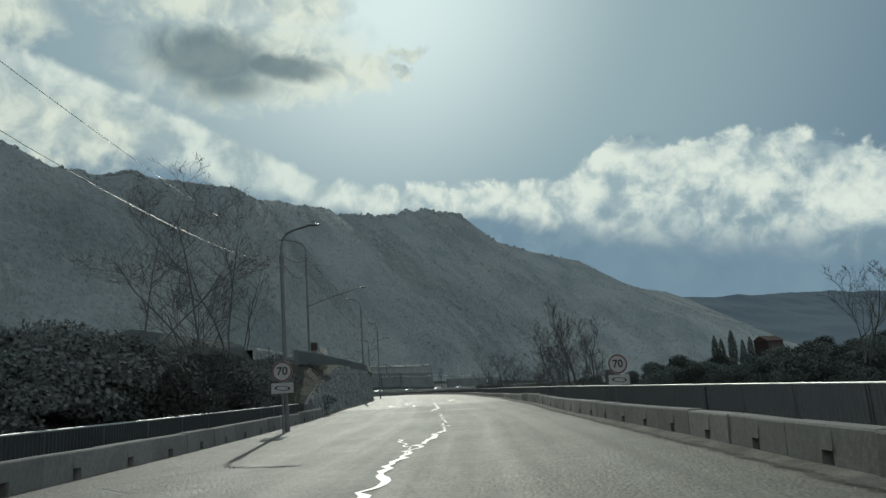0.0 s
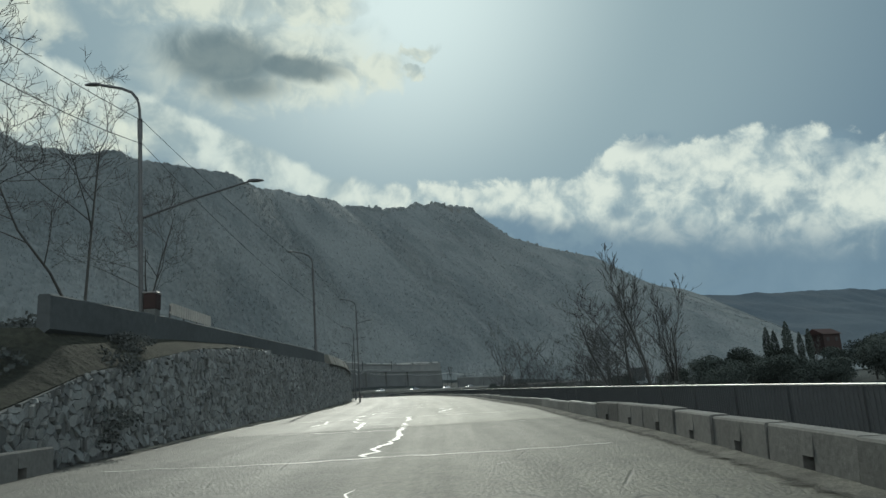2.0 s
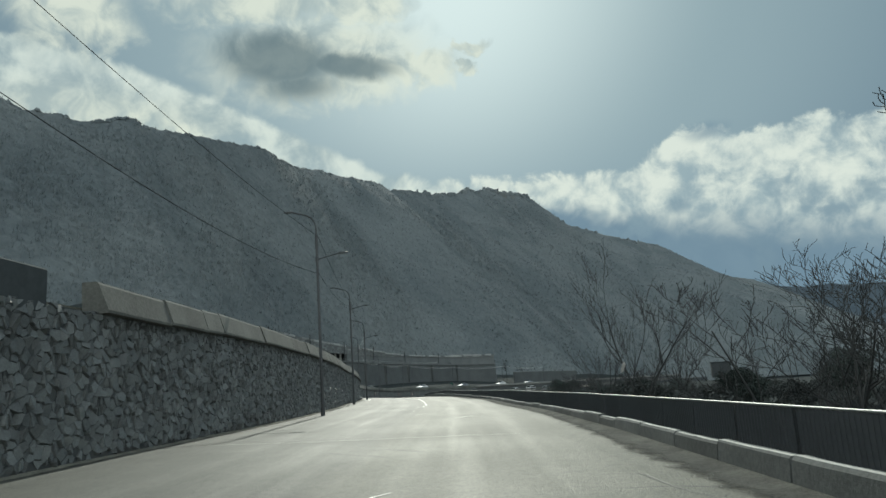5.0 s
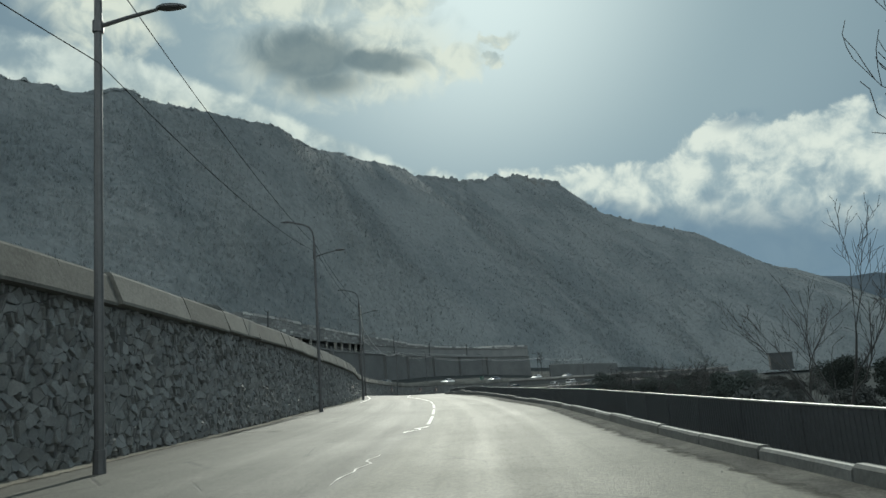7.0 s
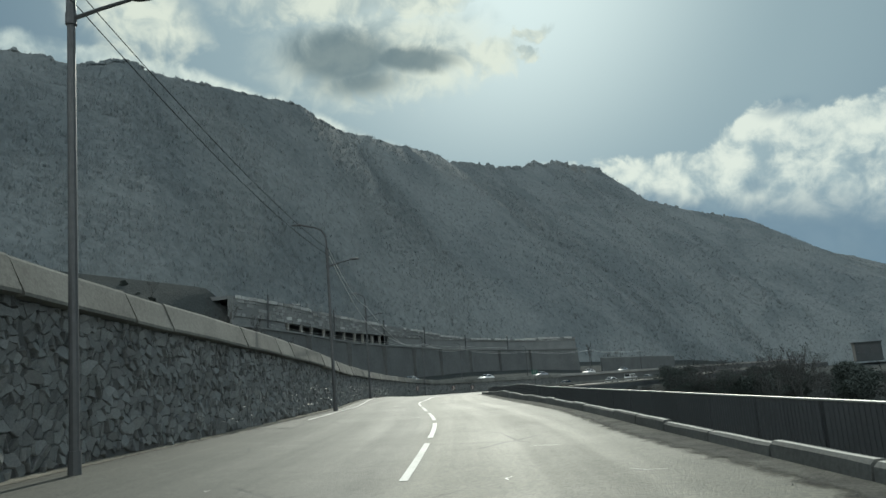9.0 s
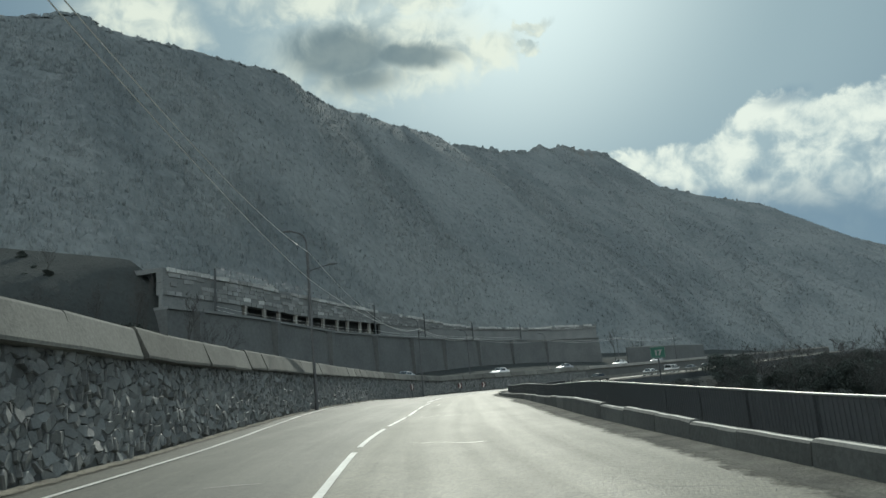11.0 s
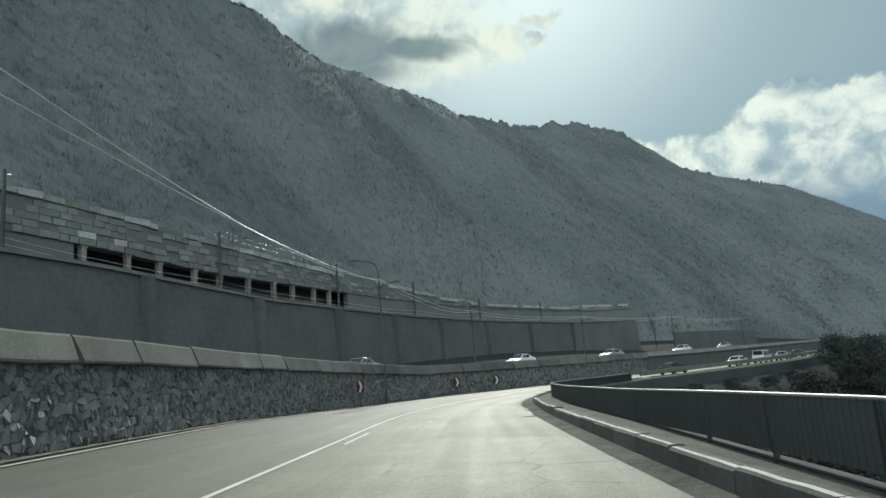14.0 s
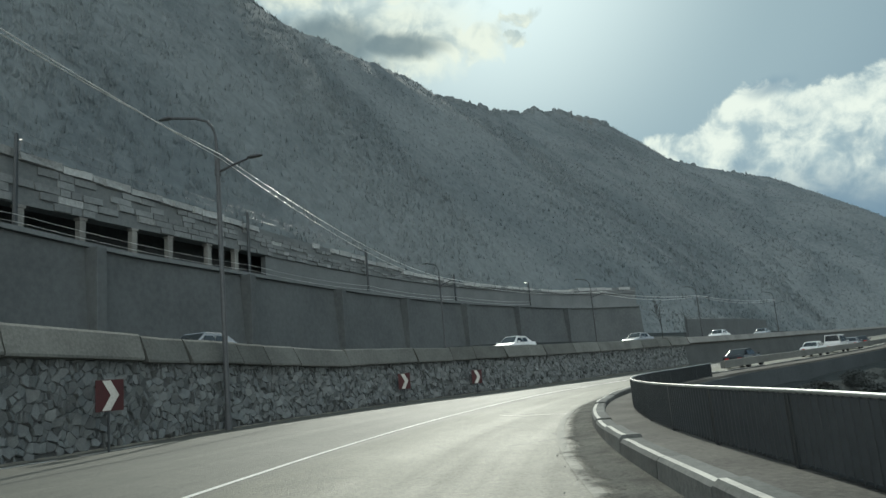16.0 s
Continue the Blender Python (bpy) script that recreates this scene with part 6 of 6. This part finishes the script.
# ---------------------------------------------------------------- vehicles
def loft(bm, sections, cap=True):
    rings = [[bm.verts.new(p) for p in s] for s in sections]
    n = len(rings[0])
    for a, b in zip(rings[:-1], rings[1:]):
        for i in range(n):
            bm.faces.new((a[i], a[(i + 1) % n], b[(i + 1) % n], b[i]))
    if cap:
        bm.faces.new(rings[0][::-1])
        bm.faces.new(rings[-1])
    return bm


def car_section(x, low, high, half, pinch):
    """A cross-section of the bodywork: x along the car."""
    return [(x, -half * 0.92, low), (x, -half, low + 0.18), (x, -half, high - 0.22), (x, -half * pinch, high - 0.04), (x, -half * pinch * 0.7, high), (x, half * pinch * 0.7, high), (x, half * pinch, high - 0.04), (x, half, high - 0.22), (x, half, low + 0.18), (x, half * 0.92, low)]


def build_car(name, x, y, z, turn, paint, label, group, van=False):
    """A car whose front is +x."""
    car = thing(name, x, y, z, turn)
    tagged(car, label, "car" if not van else "van", group)
    top = 1.95 if van else 1.46
    if van:
        prof = [(-2.3, 0.35, 1.0), (-2.25, 0.3, 1.25), (-1.0, 0.25, 1.25), (1.0, 0.25, 1.2), (1.75, 0.25, 1.1), (2.25, 0.3, 0.85)]
    else:
        prof = [(-2.2, 0.4, 0.82), (-2.1, 0.3, 0.98), (-1.3, 0.24, 1.0), (0.3, 0.22, 0.98), (1.1, 0.22, 0.95), (1.9, 0.26, 0.82), (2.2, 0.34, 0.68)]
    part("body", loft(bmesh.new(), [car_section(px, lo, hi, 0.88, 0.93) for px, lo, hi in prof]), paint, car)
    if van:
        cab = [(-2.2, 1.2, 0.8), (-2.1, top, 0.74), (0.9, top, 0.74), (1.75, 1.05, 0.8)]
    else:
        cab = [(-1.75, 0.96, 0.76), (-1.05, top - 0.04, 0.6), (0.1, top, 0.6), (0.95, 0.93, 0.76)]
    bm = bmesh.new()
    lower = 0.92 if not van else 1.1
    loft(bm, [[(px, -w, min(h, lower)), (px, -w * 0.98, h - 0.02), (px, -w * 0.9, h), (px, w * 0.9, h), (px, w * 0.98, h - 0.02), (px, w, min(h, lower))] for px, h, w in cab])
    part("roof", bm, paint, car)

    def pane(pname, pts):
        bm = bmesh.new()
        bm.faces.new([bm.verts.new(p) for p in pts])
        part(pname, bm, M_GLASS, car)
    (xa, ha, wa), (xb, hb, wb), (xc, hc, wc), (xd, hd, wd) = cab
    e = 0.012
    pane("rear_window", [(xa - e + 0.08 * (xb - xa), -wa * 0.88, ha + 0.1 * (hb - ha)), (xb - e - 0.1 * (xb - xa), -wb * 0.86, hb - 0.1 * (hb - ha) + e), (xb - e - 0.1 * (xb - xa), wb * 0.86, hb - 0.1 * (hb - ha) + e), (xa - e + 0.08 * (xb - xa), wa * 0.88, ha + 0.1 * (hb - ha))])
    pane("windscreen", [(xd + e - 0.08 * (xd - xc), wd * 0.88, hd + 0.1 * (hc - hd)), (xc + e + 0.1 * (xd - xc), wc * 0.86, hc - 0.1 * (hc - hd) + e), (xc + e + 0.1 * (xd - xc), -wc * 0.86, hc - 0.1 * (hc - hd) + e), (xd + e - 0.08 * (xd - xc), -wd * 0.88, hd + 0.1 * (hc - hd))])
    for sgn in (1, -1):
        for a, b in ((xb + 0.05, -0.35), (-0.25, xc + 0.3)):
            pane("side_window", [(a, sgn * (wb + 0.17), lower + 0.06), (a, sgn * (wb + 0.02), top - 0.16), (b - 0.12, sgn * (wb + 0.02), top - 0.16), (b + 0.12, sgn * (wb + 0.17), lower + 0.06)])
        for px in (-1.35, 1.38):
            wheel = part("wheel", tube(bmesh.new(), [(px, sgn * 0.68, 0.32), (px, sgn * 0.9, 0.32)], [0.32, 0.32], 16), M_RUBBER, car)
            part("rim", tube(bmesh.new(), [(px, sgn * 0.895, 0.32), (px, sgn * 0.91, 0.32)], [0.2, 0.18], 12), M_GALV, wheel)
        bm = bmesh.new()
        box(bm, prof[0][0] - 0.03, prof[0][0] + 0.1, sgn * 0.5 - 0.17, sgn * 0.5 + 0.17, 0.66, 0.8, 0.02)
        part("tail_light", bm, M_LAMP_RED, car)
        bm = bmesh.new()
        box(bm, prof[-1][0] - 0.14, prof[-1][0] + 0.03, sgn * 0.55 - 0.17, sgn * 0.55 + 0.17, 0.5, 0.64, 0.02)
        part("headlight", bm, M_LAMP_CLEAR, car)
        bm = bmesh.new()
        box(bm, xd - 0.35, xd - 0.2, sgn * 0.9, sgn * 1.05, lower + 0.02, lower + 0.14, 0.02)
        part("mirror", bm, paint, car)
    for px, nm in ((prof[0][0] - 0.05, "rear_bumper"), (prof[-1][0] + 0.04, "front_bumper")):
        bm = bmesh.new()
        box(bm, px - 0.07, px + 0.07, -0.8, 0.8, 0.34, 0.52, 0.03)
        part(nm, bm, paint, car)
    bm = bmesh.new()
    box(bm, prof[0][0] - 0.135, prof[0][0] - 0.125, -0.26, 0.26, 0.56, 0.67)
    part("number_plate", bm, M_WHITE, car, "blank white plate")


def road_place(L, off, y):
    i = int(np.argmin(abs(L[:, 1] - y)))
    n = normals(L)[i]
    return L[i, 0] + n[0] * off, L[i, 1] + n[1] * off, math.degrees(math.atan2(-n[0], n[1]))


def build_traffic():
    for y, paint, label, van in ((251, M_CAR_SILVER, "silver hatchback on the upper road", False), (277, M_CAR_WHITE, "white saloon car on the upper road", False), (298, M_CAR_SILVER, "pale silver estate car on the upper road", False), (320, M_CAR_WHITE, "white car far along the upper road", False), (341, M_CAR_SILVER, "grey car far along the upper road", False)):
        x, yy, h = road_place(WALL, 4.2, y)
        build_car("car", x, yy, top_z(y) - 0.56, h + 180, paint, label, "cars on the upper road", van)
    for y, paint, label, off in ((284, M_CAR_DARK, "dark saloon car driving away on the bend", 2.9), (301, M_CAR_WHITE, "white hatchback beyond the bend", 2.7), (322, M_CAR_SILVER, "silver car beyond the bend", 2.7), (333, M_CAR_DARK, "dark car beyond the bend", 2.7)):
        x, yy, h = road_place(KERB, off, y)
        build_car("car", x, yy, road_z(x, yy), h, paint, label, "cars on the lower road")
    x, yy, h = road_place(KERB, 2.8, 311)
    build_car("delivery_van", x, yy, road_z(x, yy), h, M_CAR_WHITE, "white delivery van beyond the bend", "cars on the lower road", True)


# ---------------------------------------------------------------- far things
def build_ruin():
    ruin = thing("castle_ruin", -30, 865, 221)
    tagged(ruin, "broken stone castle walls on the mountain crest", "ruin")
    rng = random.Random(6)
    for i, (x, y, w, h) in enumerate(((-9, -8, 4.5, 8.5), (-2, -3, 6, 6.5), (6, 4, 4, 10), (13, 9, 8, 6), (24, 30, 5, 8), (33, 55, 6, 7))):
        bm = bmesh.new()
        bmesh.ops.create_grid(bm, x_segments=4, y_segments=2, size=0.5)
        r = bmesh.ops.extrude_face_region(bm, geom=bm.faces[:])
        for v in r["geom"]:
            if isinstance(v, bmesh.types.BMVert):
                v.co.z += 1
        for v in bm.verts:
            top = v.co.z > 0.5
            v.co = Vector((x + v.co.x * w, y + v.co.y * 2.5, (h * rng.uniform(0.7, 1.15) if top else -3)))
        bmesh.ops.recalc_face_normals(bm, faces=bm.faces[:])
        part("broken_wall", bm, M_STONE, ruin)


def build_house(x, y, z, w, d, h, turn, label):
    house = thing("house", x, y, z, turn)
    tagged(house, label, "house", "houses on the slope")
    bm = bmesh.new()
    box(bm, -w / 2, w / 2, -d / 2, d / 2, -2, h)
    part("wall", bm, M_RED_WALL, house)
    bm = bmesh.new()
    o = 0.5
    loft(bm, [[(-w / 2 - o, -d / 2 - o, h), (-w / 2 - o, 0, h + d * 0.3), (-w / 2 - o, d / 2 + o, h)], [(w / 2 + o, -d / 2 - o, h), (w / 2 + o, 0, h + d * 0.3), (w / 2 + o, d / 2 + o, h)]])
    part("roof", bm, M_ROOF, house, "red tiled pitched roof")
    for px in (-w / 4, w / 4):
        win = thing("window", 0, 0, 0)
        win.parent = house
        bm = bmesh.new()
        box(bm, px - 0.7, px + 0.7, -d / 2 - 0.06, -d / 2 + 0.02, h - 2.2, h - 0.8)
        part("frame", bm, M_RED_WALL, win)
        bm = bmesh.new()
        box(bm, px - 0.58, px + 0.58, -d / 2 - 0.08, -d / 2 - 0.02, h - 2.08, h - 0.92)
        part("pane", bm, M_BLACK, win)


def build_roadside():
    """A slatted white guard panel and a red box at the edge of the upper road."""
    guard = thing("guard_panel", -11.2, 56.4, 4.72, 94.5)
    tagged(guard, "white slatted guard panel at the edge of the upper road", "guard rail")
    for px in (-2.4, -0.8, 0.8, 2.4):
        bm = bmesh.new()
        box(bm, px - 0.04, px + 0.04, 0.061, 0.12, -0.5, 0.4)
        part("post", bm, M_GALV, guard)
    for i in range(18):
        bm = bmesh.new()
        box(bm, -2.52 + i * 0.28, -2.3 + i * 0.28, -0.02, 0.02, 0.0, 0.46)
        part("slat", bm, M_PLASTER, guard)
    for zz in (0.06, 0.36):
        bm = bmesh.new()
        box(bm, -2.55, 2.52, 0.021, 0.06, zz, zz + 0.06)
        part("rail", bm, M_PLASTER, guard)
    case = thing("utility_box", -11.2, 52.7, 4.7, 94)
    tagged(case, "dull red metal utility box on a plinth", "utility box")
    bm = bmesh.new()
    box(bm, -0.24, 0.24, -0.2, 0.2, -0.4, 0.1)
    part("plinth", bm, M_MORTAR, case)
    bm = bmesh.new()
    box(bm, -0.27, 0.27, -0.22, 0.22, 0.1, 0.68, 0.02)
    part("cabinet", bm, M_RED_WALL, case)
    bm = bmesh.new()
    box(bm, -0.3, 0.3, -0.25, 0.25, 0.68, 0.74, 0.015)
    part("lid", bm, M_WHITE, case, "pale sheet-metal lid")
    bm = bmesh.new()
    box(bm, -0.22, 0.22, -0.235, -0.22, 0.15, 0.63, 0.005)
    part("door", bm, M_RED_WALL, case)


build_gallery()
build_spur()
feet = [build_mast(y) for y in MAST_Y]
tops = build_lamp_posts()
DROPS = [-0.5, -1.0, -2.6, -2.3, -0.45, -0.45, -1.8, -0.25, -0.3, -0.3, -0.3, -0.3]
SAGS = [(0.3, 0.6), (0.3, 0.5), (0.3, 0.6), (0.4, 0.5), (0.4, 0.5), (0.65, 0.3), (2.0, 1.1), (0.7, 0.9), (0.5, 0.7), (0.5, 0.7), (0.5, 0.7)]
for i, (a, b) in enumerate(zip(tops[:-1], tops[1:])):
    # spans beyond y 150 carry the sun glint in their colour
    pale = 150 < a.y
    for da, db, sag in ((-0.1, -0.1, SAGS[i][0]), (DROPS[i], DROPS[i + 1], SAGS[i][1])):
        cable("overhead_cable", a + Vector((0.12, 0, da)), b + Vector((0.12, 0, db)), sag, 0.018 if pale else 0.013, "thin overhead cable strung between street lamps", M_CABLE_PALE if pale else M_CABLE)
first = tops[0]
for dz, sag in ((-0.1, 0.5), (-0.5, 1.1)):
    cable("overhead_cable", first + Vector((-0.4, -30, dz * 2 + 1.0)), first + Vector((0.1, 0, dz)), sag, 0.008, "thin overhead cable strung between street lamps", M_GALV)
for a, b, ya, yb in zip(feet[:-1], feet[1:], MAST_Y[:-1], MAST_Y[1:]):
    for up in (0.55, 1.05):
        cable("gallery_cable", a + Vector((0.15, 0, up - 0.3)), b + Vector((0.15, 0, up - 0.3)), 0.3, 0.016, "pale cable slung along the gallery front", M_CABLE_PALE)
    for up in (0.5, 1.1):
        cable("contact_wire", a + Vector((0, 0, crest_z(ya) - sill_z(ya) + up)), b + Vector((0, 0, crest_z(yb) - sill_z(yb) + up)), 0.25, 0.012, "overhead railway wire above the gallery", M_GALV)
build_speed_sign(-7.2, 27.7, 2.41, 4)
build_speed_sign(6.6, 29.6, 1.91, 0)
for cy, low, out in ((241.6, 0.2, 0.85), (260.3, 0.5, 0.35), (266.4, 0.6, 0.35)):
    build_chevron(cy, low, out)
build_roadside()
build_traffic()
build_ruin()
def build_depot(x, y, z):
    """A plain pale shed with a flat roof, far off in the valley."""
    shed = thing("shed", x, y, z, -11)
    tagged(shed, "pale grey flat-roofed shed among trees", "shed")
    part("wall", box(bmesh.new(), -4.2, 4.2, -4, 4, -3, 3.6), M_CONCRETE_DARK, shed)
    part("roof", box(bmesh.new(), -4.5, 4.5, -4.4, 4.4, 3.6, 3.9, 0.03), M_CONCRETE_DARK, shed)
    for px in (-2.2, 2.0):
        part("door", box(bmesh.new(), px - 1.2, px + 1.2, -4.06, -3.98, -0.2, 2.7), M_STEEL, shed)


yard = spline([(-8.1, 380), (2, 398), (12, 420), (24, 452)], 3.0)
tagged(sweep("wall_yard", yard, [(0, -1), (0, 6.3), (0.5, 6.4), (0.5, -1)], M_RETAIN, base=[0.0] * len(yard)), "grey concrete wall behind the upper road", "wall", kind="structure")
build_depot(86.5, 404, 2.1)
build_house(106.5, 242, 6.9, 7, 6, 3.6, 24, "dull red house with a tiled roof among trees")
build_trees()
build_stones(wall_object)
build_parapet()
build_barriers()
build_fence("railing", cut(FENCE, -40, 268), fence_z, "railings", (150, 189))
far_side = cut(FENCE, 268.5, 480)
ob = sweep("parapet_bend", far_side, [(-0.13, -0.42), (-0.13, 0.02), (0.13, 0.02), (0.13, -0.42)], M_PARAPET, base=[fence_z(p[1]) for p in far_side])
tagged(ob, "pale stained concrete parapet along the road beyond the bend", "parapet", kind="structure")
build_fence("railing", cut(FENCE_LEFT, -14, 46), lambda y: 1.0, "railings", (-20, 20))


def build_marker(x, y, z):
    """A green distance board on a post behind the railing."""
    sign = thing("distance_marker", x, y, 0.0, 6)
    tagged(sign, "small green distance board with white numerals behind the railing", "road sign")
    part("pole", tube(bmesh.new(), [(0, 0.03, -0.3), (0, 0.03, z + 0.15)], [0.025, 0.025], 7), M_STEEL, sign)
    bm = bmesh.new()
    box(bm, -0.22, 0.22, 0.0, 0.012, z - 0.17, z + 0.17, 0.003)
    part("board", bm, M_GREEN, sign)
    bm = bmesh.new()
    for a, b, c, d in ((-0.21, 0.21, 0.15, 0.16), (-0.21, 0.21, -0.16, -0.15), (-0.21, -0.2, -0.15, 0.15), (0.2, 0.21, -0.15, 0.15)):
        box(bm, a, b, -0.003, 0.001, z + c, z + d)
    part("border", bm, M_WHITE, sign)
    cu = lettering("17", 0.22, M_WHITE, sign, pose(0, -0.004, z - 0.02, 90, 0, 0))
    cu["label"] = "white number 17"


def build_bag(x, y, z):
    """A pale bag caught on a twig above the railing."""
    bag = thing("plastic_bag", x, y, z, 0)
    tagged(bag, "torn white plastic bag caught on a bare twig", "litter")
    part("twig", tube(bmesh.new(), [(0.15, 0.1, -2.6), (0.05, 0, -0.6), (0.1, 0, 0.35)], [0.03, 0.02, 0.008], 5), M_BARK, bag)
    bm = bmesh.new()
    bmesh.ops.create_icosphere(bm, subdivisions=2, radius=0.5)
    for v in bm.verts:
        k = 0.6 + 0.8 * abs(noise.noise(v.co * 2.3))
        v.co = Vector((v.co.x * 0.22 * k + v.co.z * 0.22, v.co.y * 0.16 * k, v.co.z * 0.75 * k))
    part("sheet", bm, M_PLASTER, bag)




def build_manhole(x, y):
    """A round cast-iron cover with a raised ring, set in the asphalt."""
    z = road_z(x, y)
    cover = thing("manhole_cover", x, y, z, 0)
    tagged(cover, "dark round cast-iron manhole cover set in the asphalt", "manhole cover")
    part("frame", tube(bmesh.new(), [(0, 0, -0.03), (0, 0, 0.026)], [0.29, 0.29], 28), M_IRON, cover)
    part("lid", tube(bmesh.new(), [(0, 0, 0.0), (0, 0, 0.031)], [0.23, 0.225], 28), M_CONCRETE_KERB, cover, "worn grey lid")


build_manhole(-26.1, 222.6)
build_marker(-12.9, 174.2, 1.95)
build_bag(3.7, 105.5, 2.1)
